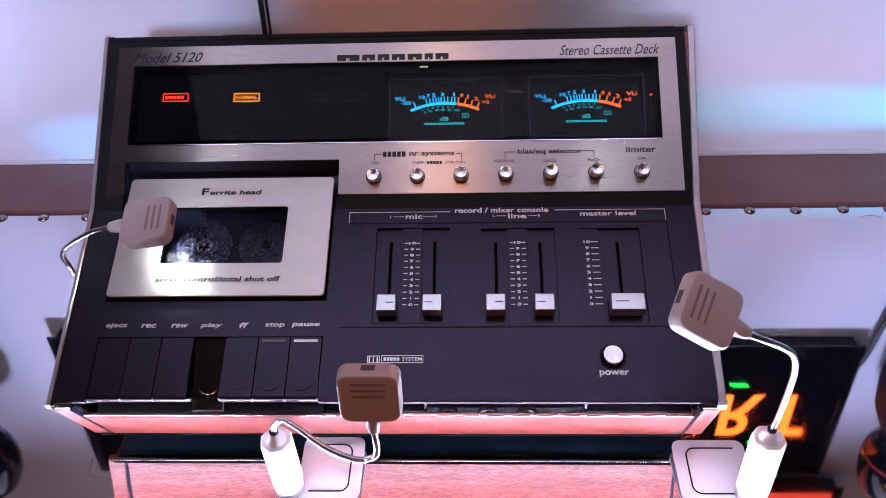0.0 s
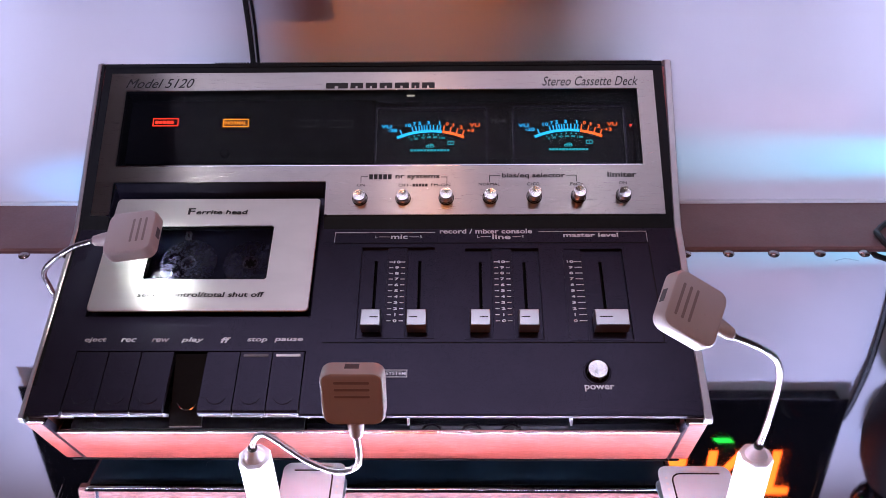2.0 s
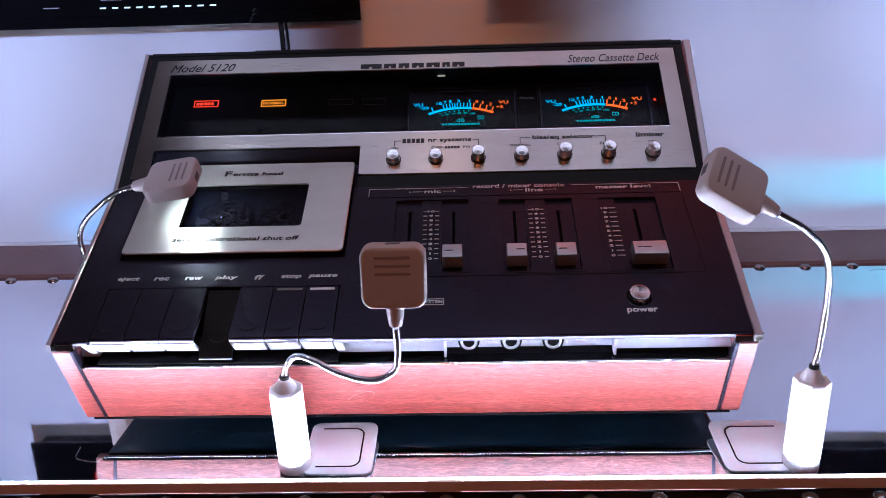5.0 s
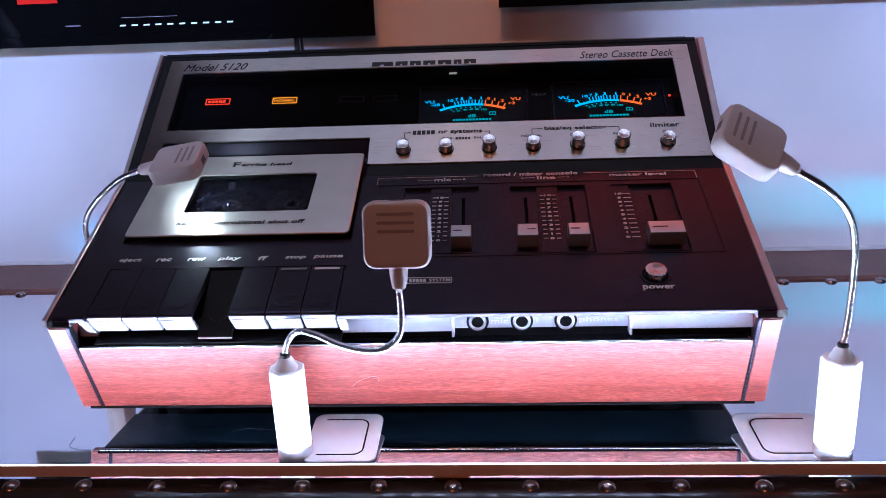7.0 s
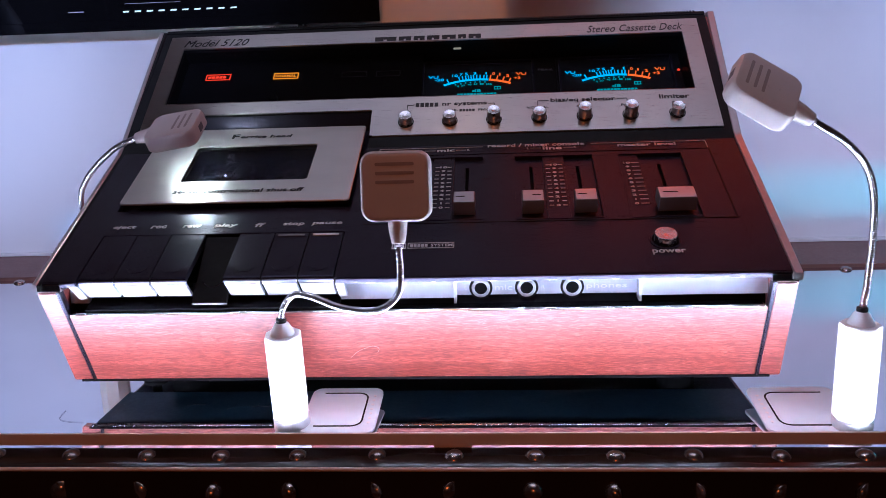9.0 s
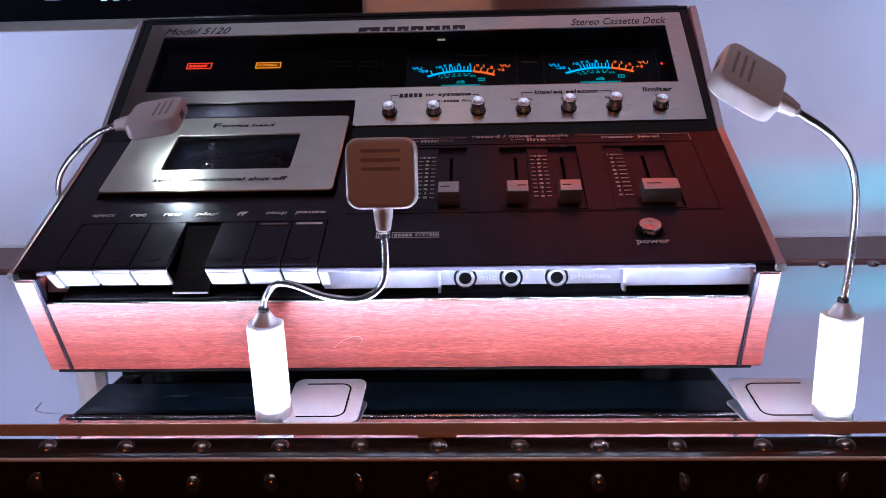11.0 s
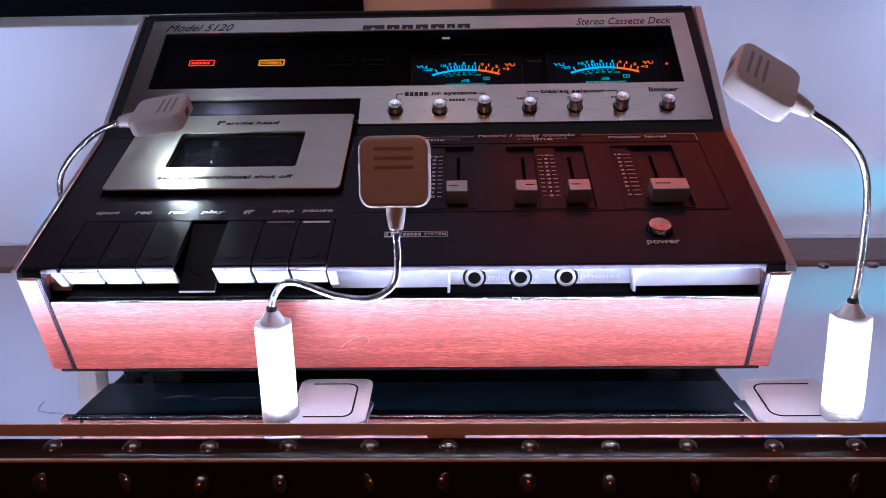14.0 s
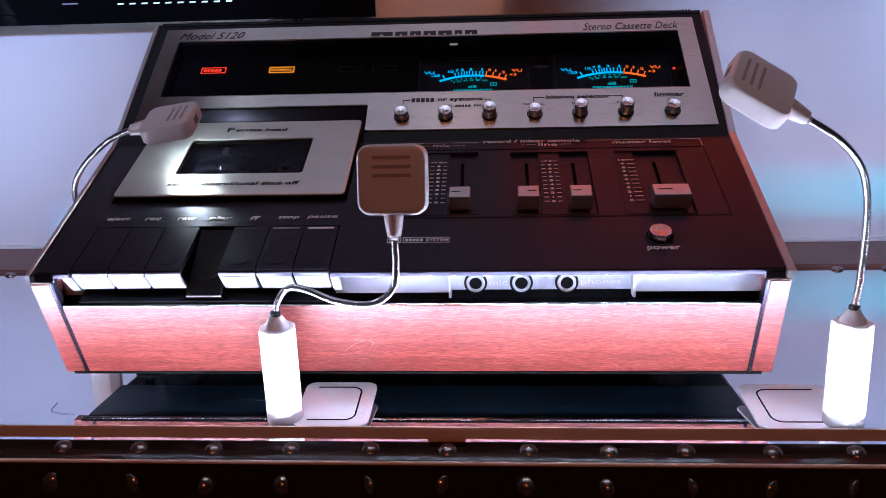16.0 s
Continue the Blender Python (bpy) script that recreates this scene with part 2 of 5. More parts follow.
# these two glows imitate reflections on the dark screen
GLOW_GLINT = glow("white_screen_glint", (0.72, 0.86, 1.0), 0.75)
GLOW_STREAK = glow("dim_reflection_streak", (0.75, 0.70, 0.95), 0.03)
GLOW_RED = glow("red_indicator", (1.0, 0.045, 0.02), 1.3)
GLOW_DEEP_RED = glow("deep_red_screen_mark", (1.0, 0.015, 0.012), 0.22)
GLOW_AMBER = glow("amber_indicator", (1.0, 0.30, 0.02), 1.4)
GLOW_CYAN = glow("cyan_meter_print", (0.02, 0.44, 0.92), 1.45)
GLOW_TEAL = glow("teal_meter_print", (0.02, 0.40, 0.48), 1.0)
GLOW_ORANGE = glow("orange_meter_print", (1.0, 0.14, 0.02), 1.3)
GLOW_TEXT = glow("orange_screen_text", (1.0, 0.11, 0.01), 4.0)
GLOW_GREEN = glow("green_screen_mark", (0.03, 0.9, 0.06), 1.6)
GLOW_CYAN_STRIP = glow("cyan_led", (0.05, 0.75, 1.0), 60.0)


# ---- mesh helpers ----
def make(name, bm, material, parent=None, label="", smooth=True):
    bmesh.ops.recalc_face_normals(bm, faces=bm.faces)
    me = bpy.data.meshes.new(name)
    bm.to_mesh(me)
    bm.free()
    if smooth:
        me.shade_smooth()
        me.set_sharp_from_angle(angle=radians(32))
    me.materials.append(material)
    ob = new(name, me)
    if smooth:
        wn = ob.modifiers.new("even_normals", "WEIGHTED_NORMAL")
        wn.keep_sharp, wn.weight = True, 80
    if parent:
        ob.parent = parent
    return tagged(ob, label)


def part(name, bm, material, parent, label=""):
    return make(name, bm, material, parent, label)


def thing(name, label, category, m=None, group="", kind=""):
    ob = new(name)
    ob.empty_display_size = 0.02
    if m is not None:
        ob.matrix_basis = m
    return tagged(ob, label, category, group, kind)


def join(bm, other):
    me = bpy.data.meshes.new("tmp")
    other.to_mesh(me)
    other.free()
    bm.from_mesh(me)
    bpy.data.meshes.remove(me)
    return bm


def rbox(x0, x1, y0, y1, z0, z1, r=0.0, seg=2, m=None):
    bm = bmesh.new()
    bmesh.ops.create_cube(bm, size=1.0)
    for v in bm.verts:
        v.co = Vector(((x0 + x1) / 2 + v.co.x * (x1 - x0), (y0 + y1) / 2 + v.co.y * (y1 - y0), (z0 + z1) / 2 + v.co.z * (z1 - z0)))
    if r:
        bmesh.ops.bevel(bm, geom=bm.edges[:], offset=r, segments=seg, affect="EDGES", profile=0.6)
    if m is not None:
        bm.transform(m)
    return bm


def rr_loop(x0, x1, y0, y1, r, k=5):
    out = []
    for cx, cy, a in ((x1 - r, y1 - r, 0), (x0 + r, y1 - r, 90), (x0 + r, y0 + r, 180), (x1 - r, y0 + r, 270)):
        for i in range(k + 1):
            b = radians(a + 90 * i / k)
            out.append((cx + r * math.cos(b), cy + r * math.sin(b)))
    return out


def circle(cx, cy, r, n=32):
    return [(cx + r * math.cos(2 * math.pi * i / n), cy + r * math.sin(2 * math.pi * i / n)) for i in range(n)]


def loft(loops, m=None, caps=(True, True), closed=False):
    """Skin through loops of 3D points with equal counts; caps: first and last closed by a face."""
    bm = bmesh.new()
    rings = [[bm.verts.new(p) for p in lp] for lp in loops]
    n = len(rings[0])
    pairs = list(zip(rings, rings[1:])) + ([(rings[-1], rings[0])] if closed else [])
    for a, b in pairs:
        for i in range(n):
            bm.faces.new((a[i], a[(i + 1) % n], b[(i + 1) % n], b[i]))
    if caps[0] and not closed:
        bm.faces.new(rings[0][::-1])
    if caps[1] and not closed:
        bm.faces.new(rings[-1])
    if m is not None:
        bm.transform(m)
    return bm


def prism(loop, z0, z1, m=None, bevel=0.0):
    """A plate from a flat outline, its upper rim eased by bevel."""
    cx, cy = sum(p[0] for p in loop) / len(loop), sum(p[1] for p in loop) / len(loop)
    w = max(abs(p[0] - cx) for p in loop)
    h = max(abs(p[1] - cy) for p in loop)
    rings = [[(x, y, z0) for x, y in loop], [(x, y, z1 - bevel) for x, y in loop]]
    if bevel:
        rings.append([(cx + (x - cx) * (1 - 0.35 * bevel / w), cy + (y - cy) * (1 - 0.35 * bevel / h), z1 - 0.3 * bevel) for x, y in loop])
        rings.append([(cx + (x - cx) * (1 - bevel / w), cy + (y - cy) * (1 - bevel / h), z1) for x, y in loop])
    return loft(rings, m)


def ring(outer, inner, z0, z1, m=None):
    return loft([[(x, y, z0) for x, y in outer], [(x, y, z1) for x, y in outer], [(x, y, z1) for x, y in inner], [(x, y, z0) for x, y in inner]], m, closed=True)


def lathe(profile, n=28, m=None):
    """profile: rows of radius and height."""
    return loft([[(r * math.cos(2 * math.pi * i / n), r * math.sin(2 * math.pi * i / n), z) for i in range(n)] for r, z in profile], m)


def perforated(x0, x1, y0, y1, holes, z0, z1, m=None):
    """A plate with square openings right through it; holes: rows of x0, x1, y0, y1."""
    xs = sorted({x0, x1, *[min(max(h[i], x0), x1) for h in holes for i in (0, 1)]})
    ys = sorted({y0, y1, *[min(max(h[i], y0), y1) for h in holes for i in (2, 3)]})
    solid = {}
    for i in range(len(xs) - 1):
        for j in range(len(ys) - 1):
            cx, cy = (xs[i] + xs[i + 1]) / 2, (ys[j] + ys[j + 1]) / 2
            solid[i, j] = not any(h[0] < cx < h[1] and h[2] < cy < h[3] for h in holes)
    bm = bmesh.new()
    vs = {}

    def vert(i, j, z):
        if (i, j, z) not in vs:
            vs[i, j, z] = bm.verts.new((xs[i], ys[j], z))
        return vs[i, j, z]

    for (i, j), s in solid.items():
        if not s:
            continue
        for z in (z0, z1):
            bm.faces.new((vert(i, j, z), vert(i + 1, j, z), vert(i + 1, j + 1, z), vert(i, j + 1, z)))
        for di, dj, a, b in ((-1, 0, (i, j), (i, j + 1)), (1, 0, (i + 1, j), (i + 1, j + 1)), (0, -1, (i, j), (i + 1, j)), (0, 1, (i, j + 1), (i + 1, j + 1))):
            if not solid.get((i + di, j + dj)):
                bm.faces.new((vert(*a, z0), vert(*b, z0), vert(*b, z1), vert(*a, z1)))
    bmesh.ops.recalc_face_normals(bm, faces=bm.faces)
    bmesh.ops.dissolve_limit(bm, angle_limit=0.01, verts=bm.verts[:], edges=bm.edges[:])
    if m is not None:
        bm.transform(m)
    return bm


def spline(points, steps=14):
    """A smooth line through the points."""
    pts = [Vector(p) for p in points]
    pts = [pts[0] * 2 - pts[1], *pts, pts[-1] * 2 - pts[-2]]
    out = []
    for a, b, c, d in zip(pts, pts[1:], pts[2:], pts[3:]):
        for i in range(steps):
            t = i / steps
            out.append(0.5 * ((2 * b) + (c - a) * t + (2 * a - 5 * b + 4 * c - d) * t * t + (3 * b - a - 3 * c + d) * t ** 3))
    out.append(pts[-2])
    return out


def tube(line, radius, n=12, pitch=0.0, depth=0.0):
    """A tube along a line; pitch and depth give it the turns of a coiled neck."""
    if pitch:
        length = [0.0]
        for a, b in zip(line, line[1:]):
            length.append(length[-1] + (b - a).length)
        count = int(length[-1] / pitch * 4)
        fine = []
        for i in range(count + 1):
            s = length[-1] * i / count
            k = max(0, min(len(line) - 2, next((q for q in range(len(length)) if length[q] >= s), len(length) - 1) - 1))
            f = (s - length[k]) / max(1e-9, length[k + 1] - length[k])
            fine.append(line[k].lerp(line[k + 1], f))
        line = fine
    loops, up = [], Vector((0.3, 0.2, 1)).normalized()
    for i, p in enumerate(line):
        d = (line[min(i + 1, len(line) - 1)] - line[max(i - 1, 0)]).normalized()
        a = d.cross(up)
        if a.length < 1e-4:
            a = d.cross(Vector((1, 0, 0)))
        a.normalize()
        b = a.cross(d).normalized()
        up = b
        r = radius - (depth if pitch and i % 4 in (2, 3) else 0)
        loops.append([p + (a * math.cos(2 * math.pi * k / n) + b * math.sin(2 * math.pi * k / n)) * r for k in range(n)])
    return loft(loops)


def letters(name, words, x0, x1, y, height, m, material, parent, z=0.0004, shear=0.0, heavy=0.0, label=""):
    """Raised print, fitted between x0 and x1 and standing on y - height / 2."""
    cu = bpy.data.curves.new(name, "FONT")
    cu.body, cu.shear, cu.offset, cu.resolution_u = words, shear, heavy, 3
    cu.extrude = 0.004
    tmp = new(name, cu)
    me = bpy.data.meshes.new_from_object(tmp.evaluated_get(bpy.context.evaluated_depsgraph_get()))
    bpy.data.objects.remove(tmp)
    bpy.data.curves.remove(cu)
    xs, ys = [v.co.x for v in me.vertices], [v.co.y for v in me.vertices]
    sx, sy = (x1 - x0) / (max(xs) - min(xs)), height / (max(ys) - min(ys))
    for v in me.vertices:
        v.co = m @ Vector((x0 + (v.co.x - min(xs)) * sx, y - height / 2 + (v.co.y - min(ys)) * sy, z + (0.0001 if v.co.z > 0 else -0.0001)))
    me.name = name
    me.materials.append(material)
    ob = new(name, me)
    ob.parent = parent
    return tagged(ob, label)


def bars(name, rows, m, material, parent, z=0.0004, label="", slant=0.0):
    """Flat printed bars; rows of x0, x1, y0, y1."""
    bm = bmesh.new()
    for x0, x1, y0, y1 in rows:
        b = rbox(x0, x1, y0, y1, z - 0.0002, z + 0.0001)
        if slant:
            for v in b.verts:
                v.co.x += slant * (v.co.y - y0)
        join(bm, b)
    bm.transform(m)
    return part(name, bm, material, parent, label)


def bars_each(name, rows, m, material, parent, z=0.0004, label=""):
    for row in rows:
        bars(name, [row], m, material, parent, z, label)


def frame_bars(x0, x1, y0, y1, t):
    return [(x0, x1, y0, y0 + t), (x0, x1, y1 - t, y1), (x0, x0 + t, y0, y1), (x1 - t, x1, y0, y1)]


def word_blocks(x0, x1, y0, y1, count, gap=0.22):
    """A name shown as a row of plain blocks."""
    step = (x1 - x0) / count
    return [(x0 + i * step, x0 + (i + 1 - gap) * step, y0, y1) for i in range(count)]


def slope(origin, angle):
    c, s = math.cos(angle), math.sin(angle)
    return Matrix(((1, 0, 0, origin[0]), (0, c, -s, origin[1]), (0, s, c, origin[2]), (0, 0, 0, 1)))


def basis(center, x, y, z):
    x, y, z = Vector(x).normalized(), Vector(y).normalized(), Vector(z).normalized()
    x = y.cross(z).normalized()
    z = x.cross(y).normalized()
    return Matrix(((x[0], y[0], z[0], center[0]), (x[1], y[1], z[1], center[1]), (x[2], y[2], z[2], center[2]), (0, 0, 0, 1)))


# ---- the setting: table, ledge, wall, room ----
TABLE_X, TABLE_BACK, TZ = 0.62, 0.335, -0.0022
tagged(make("tabletop_mirror", rbox(-TABLE_X, TABLE_X, -0.031, TABLE_BACK, -0.004, 0.0, 0.0004, m=Matrix.Translation((0, 0, TZ))), MIRROR),
       "mirror-polished steel sheet covering the riveted tabletop", "tabletop", kind="structure")
edge_line = [(-0.0302, 0.0006), (-0.034, 0.0007), (-0.043, -0.0006), (-0.0478, -0.0018), (-0.0490, -0.0028), (-0.0490, -0.30), (-0.030, -0.30), (-0.0302, -0.004)]
trim_front = tagged(make("table_edge_trim", loft([[(x, y, z) for y, z in edge_line] for x in (-TABLE_X, TABLE_X)]), TRIM_DARK),
                    "dark glossy metal edging with a row of domed rivets", "table edge", kind="structure")
part("edge_bead", tube([Vector((-TABLE_X, -0.0485, -0.0022)), Vector((TABLE_X, -0.0485, -0.0022))], 0.0011, 10), BAR_MAT, trim_front, "thin dull beige bead")
tagged(make("table_body", rbox(-TABLE_X + 0.004, TABLE_X - 0.004, -0.028, TABLE_BACK - 0.002, -0.74, -0.0045), FLOOR_MAT),
       "dark cabinet body under the steel tabletop", "cabinet", kind="structure")
dome = lathe([(0.0056, -0.0006), (0.0056, 0.0004), (0.0053, 0.0018), (0.0045, 0.0032), (0.0033, 0.0042), (0.0018, 0.0048), (0.0003, 0.0050)], 20)
rivet_mesh = bpy.data.meshes.new("rivet")
dome.to_mesh(rivet_mesh)
dome.free()
rivet_mesh.shade_smooth()
rivet_mesh.materials.append(RIVET)


def rivet(loc, rx, parent, tall=1.0):
    ob = new("rivet", rivet_mesh)
    ob.parent = parent
    ob.matrix_basis = pose(loc[0], loc[1], loc[2] + TZ, rx, 0, random.uniform(0, 360)) @ Matrix.Diagonal((1, 1, tall, 1))
    return ob


for i in range(-14, 15):
    x = 0.0255 + 0.0414 * i
    if abs(x) < TABLE_X - 0.01:
        rivet((x + random.uniform(-0.0016, 0.0016), -0.0375 + random.uniform(-0.0008, 0.0008), 0.0), 8, trim_front)
        rivet((x - 0.001 + random.uniform(-0.0012, 0.0012), -0.0490, -0.0125 + random.uniform(-0.0008, 0.0008)), 90, trim_front)
tabletop = bpy.data.objects["tabletop_mirror"]
for i in range(-14, 14):
    x = 0.0177 + 0.0449 * i
    if abs(x) < TABLE_X - 0.01:
        rivet((x + random.uniform(-0.001, 0.001), 0.327 + random.uniform(-0.0006, 0.0006), 0.0), 0, tabletop, 0.6)

tagged(make("wall_ledge", rbox(-1.5, 1.5, TABLE_BACK, 0.432, -0.03, 0.0012, 0.0008), LEDGE_MAT),
       "plain ledge between tabletop and wall, its shade put into the brown", "ledge", kind="structure")
tagged(make("ledge_bead", rbox(-1.5, 1.5, 0.4265, 0.4316, 0.0014, 0.005, 0.001), WALL_MAT),
       "thin white sealing bead along the wall", "bead", kind="structure")
tagged(make("wall_north", rbox(-1.6, 1.6, 0.432, 0.56, -0.75, 1.3), WALL_MAT), "white painted wall behind the deck", "wall", kind="structure")
tagged(make("wall_east", rbox(1.5, 1.6, -2.0, 0.43, -0.75, 1.3), ROOM_MAT), "unseen dark room wall, keeps bounced light low", "wall", kind="structure")
tagged(make("wall_west", rbox(-1.6, -1.5, -2.0, 0.43, -0.75, 1.3), ROOM_MAT), "unseen dark room wall, keeps bounced light low", "wall", kind="structure")
tagged(make("wall_south", rbox(-1.5, 1.5, -2.1, -2.0, -0.75, 1.3), ROOM_MAT), "unseen dark room wall, keeps bounced light low", "wall", kind="structure")
tagged(make("floor", rbox(-1.6, 1.6, -2.1, 0.43, -0.85, -0.75), FLOOR_MAT), "dark floor", "floor", kind="structure")
tagged(make("ceiling", rbox(-1.6, 1.6, -2.1, 0.56, 1.3, 1.4), ROOM_MAT), "unseen dark ceiling, keeps reflections low", "ceiling", kind="structure")


# ---- light strip along the front of the table ----
strip = thing("led_light_strip", "white lights behind a beige bar along the table edge", "light strip", Matrix.Translation((0, 0, TZ)))
part("bar", rbox(-0.60, 0.60, -0.0350, -0.0336, 0.0067, 0.0133, 0.0002), BAR_MAT, strip, "flat beige painted bar")
SEAT = pose(0, -0.0276, 0.0080, -13.0, 0, 0)
part("channel", rbox(-0.60, 0.60, -0.0066, 0.0066, -0.0006, 0.0000, m=SEAT), WHITE_PLASTIC, strip, "white channel sloping towards the deck")
for x in (-0.30, 0.025, 0.37):
    part("clip", rbox(x - 0.0100, x + 0.0100, -0.0300, -0.0255, 0.0001, 0.0085, 0.0004), BAR_MAT, strip, "small clip under the bar")
light_mesh = bpy.data.meshes.new("led")
b = rbox(-0.0068, 0.0068, -0.0050, 0.0050, 0.0001, 0.0003)
b.to_mesh(light_mesh)
b.free()
light_mesh.materials.append(GLOW_BAR)
for i in range(-29, 30):
    ob = new("led", light_mesh)
    ob.parent = strip
    ob.matrix_basis = Matrix.Translation((i * 0.0148, 0, 0)) @ SEAT


# ---- the cassette deck ----
A1, A2 = math.atan2(0.0575, 0.125), math.atan2(0.0875, 0.104)
LOW, UPP = slope((0, 0, 0.087), A1), slope((0, 0.125, 0.1445), A2)
deck = thing("cassette_deck", "vintage black and silver stereo cassette deck with mahogany case", "cassette deck")
KEY_X = [-0.1860, -0.1652, -0.1442, -0.1231, -0.1024, -0.0808, -0.0601, -0.0396]
WELLS = [(-0.0083, 0.0420, 0.0520, 0.1217), (0.0629, 0.1132, 0.0512, 0.1207), (0.1303, 0.1703, 0.0509, 0.1203)]
DOOR_HOLE = (-0.1900, -0.0368, 0.0665, 0.1380)
part("control_panel", perforated(-0.2090, 0.2090, 0.0, 0.1376, [(KEY_X[0] - 0.0006, KEY_X[-1] + 0.0006, -0.01, 0.0425), (-0.1876, -0.0388, 0.0675, 0.1380), *WELLS], -0.003, 0.0, LOW), BLACK, deck, "satin black sloping control panel")
for a, c in ((KEY_X[-1] + 0.0008, 0.2115), (-0.2115, KEY_X[0] - 0.0008)):
    part("front_lip", rbox(a, c, -0.0012, -0.0001, -0.0034, -0.0003, 0.0004, m=LOW), BLACK, deck, "glossy black lip along the panel's front edge")
led_mesh = bpy.data.meshes.new("led")
b = rbox(-0.0024, 0.0024, -0.0020, 0.0020, -0.0012, -0.0002)
b.to_mesh(led_mesh)
b.free()
led_mesh.materials.append(GLOW_LED)
SEAT = pose(0.0802, 0.0045, 0.0846, 24, 0, 0)
led_tape = part("led_tape", rbox(-0.1140, 0.1140, -0.0022, 0.0022, -0.0002, 0.0003, m=SEAT), WHITE_PLASTIC, deck, "light tape under the front lip")
for i in range(-6, 7):
    ob = new("led", led_mesh)
    ob.parent = led_tape
    ob.matrix_basis = Matrix.Translation((i * 0.0166, 0, 0)) @ SEAT
# upper, steeper panel
WIN = (-0.1908, 0.1908, 0.0478, 0.1102)
CUT = (-0.1905, -0.0366, -0.01, 0.0360)
part("display_panel", perforated(-0.2095, 0.2110, 0.0, 0.1312, [WIN, CUT], -0.003, 0.0, UPP), BLACK_MATT, deck, "satin black sloping upper panel")
part("face_plate", perforated(-0.2032, 0.2036, 0.0104, 0.1250, [WIN, CUT], 0.0001, 0.0012, UPP), SILVER, deck, "brushed aluminium face plate")
part("top_rail", rbox(-0.2095, 0.2110, 0.1304, 0.1336, -0.006, 0.0009, 0.0006, m=UPP), BLACK_MATT, deck)
part("top_cover", loft([[(x, 0.2266, 0.2292), (x, 0.2640, 0.2050), (x, 0.2640, 0.2010), (x, 0.2266, 0.2240)] for x in (-0.2095, 0.2110)]), BLACK_MATT, deck, "black vented top cover")
rib_mesh = bpy.data.meshes.new("vent_rib")
b = rbox(-0.0006, 0.0006, 0.1318, 0.1340, 0.0006, 0.0014, m=UPP)
b.to_mesh(rib_mesh)
b.free()
rib_mesh.materials.append(BLACK_MATT)
for i in range(150):
    ob = new("vent_rib", rib_mesh)
    ob.parent = deck
    ob.matrix_basis = Matrix.Translation((-0.125 + i * 0.0022, 0, 0))
part("back_cover", rbox(-0.2095, 0.2095, 0.258, 0.263, 0.016, 0.2020, 0.001), BLACK_MATT, deck)

# display window: sunken box, lit legends, meters and smoked glass
box = bmesh.new()
for x0, x1, y0, y1, z0, z1 in ((-0.193, 0.193, 0.046, 0.113, -0.022, -0.020), (-0.193, -0.1912, 0.046, 0.113, -0.02, -0.003), (0.1912, 0.193, 0.046, 0.113, -0.02, -0.003),
                               (-0.193, 0.193, 0.046, 0.0474, -0.02, -0.003), (-0.193, 0.193, 0.1106, 0.113, -0.02, -0.003)):
    join(box, rbox(x0, x1, y0, y1, z0, z1))
box.transform(UPP)
part("display_box", box, BLACK_MATT, deck, "black sunken display box")
part("display_sill", rbox(WIN[0], WIN[1], 0.0480, 0.0492, -0.004, 0.0006, 0.0003, m=UPP), CHROME, deck, "thin bright sill below the display")
legend = part("legend_strip", rbox(-0.190, -0.004, 0.0560, 0.1085, -0.0125, -0.0115, m=UPP), BLACK_DEEP, deck, "black legend strip behind glass")
W = -0.0108
bars("noise_reduction_frame", frame_bars(-0.1726, -0.1531, 0.0869, 0.0935, 0.0007), UPP, GLOW_RED, legend, W, "lit red frame")
bars("noise_reduction_lamp", word_blocks(-0.1707, -0.1562, 0.0889, 0.0914, 5, 0.2), UPP, GLOW_RED, legend, W, "lit red word")
bars("normal_frame", frame_bars(-0.1191, -0.0996, 0.0860, 0.0926, 0.0007), UPP, GLOW_AMBER, legend, W, "lit amber frame")
letters("normal_lamp", "NORMAL", -0.1174, -0.1013, 0.0893, 0.0027, UPP, GLOW_AMBER, legend, W, heavy=0.012)
bars("unlit_frame", frame_bars(-0.0660, -0.0468, 0.0855, 0.0916, 0.0005), UPP, surface("unlit_legend", (0.03, 0.03, 0.035), 0.4), legend, W)
bars("unlit_frame", frame_bars(-0.0395, -0.0209, 0.0850, 0.0911, 0.0005), UPP, bpy.data.materials["unlit_legend"], legend, W)
part("tape_sensor", lathe([(0.0035, 0), (0.0035, 0.002), (0.0025, 0.003)], 20, UPP @ Matrix.Translation((-0.1155, 0.064, -0.0115))), BLACK_DEEP, legend)


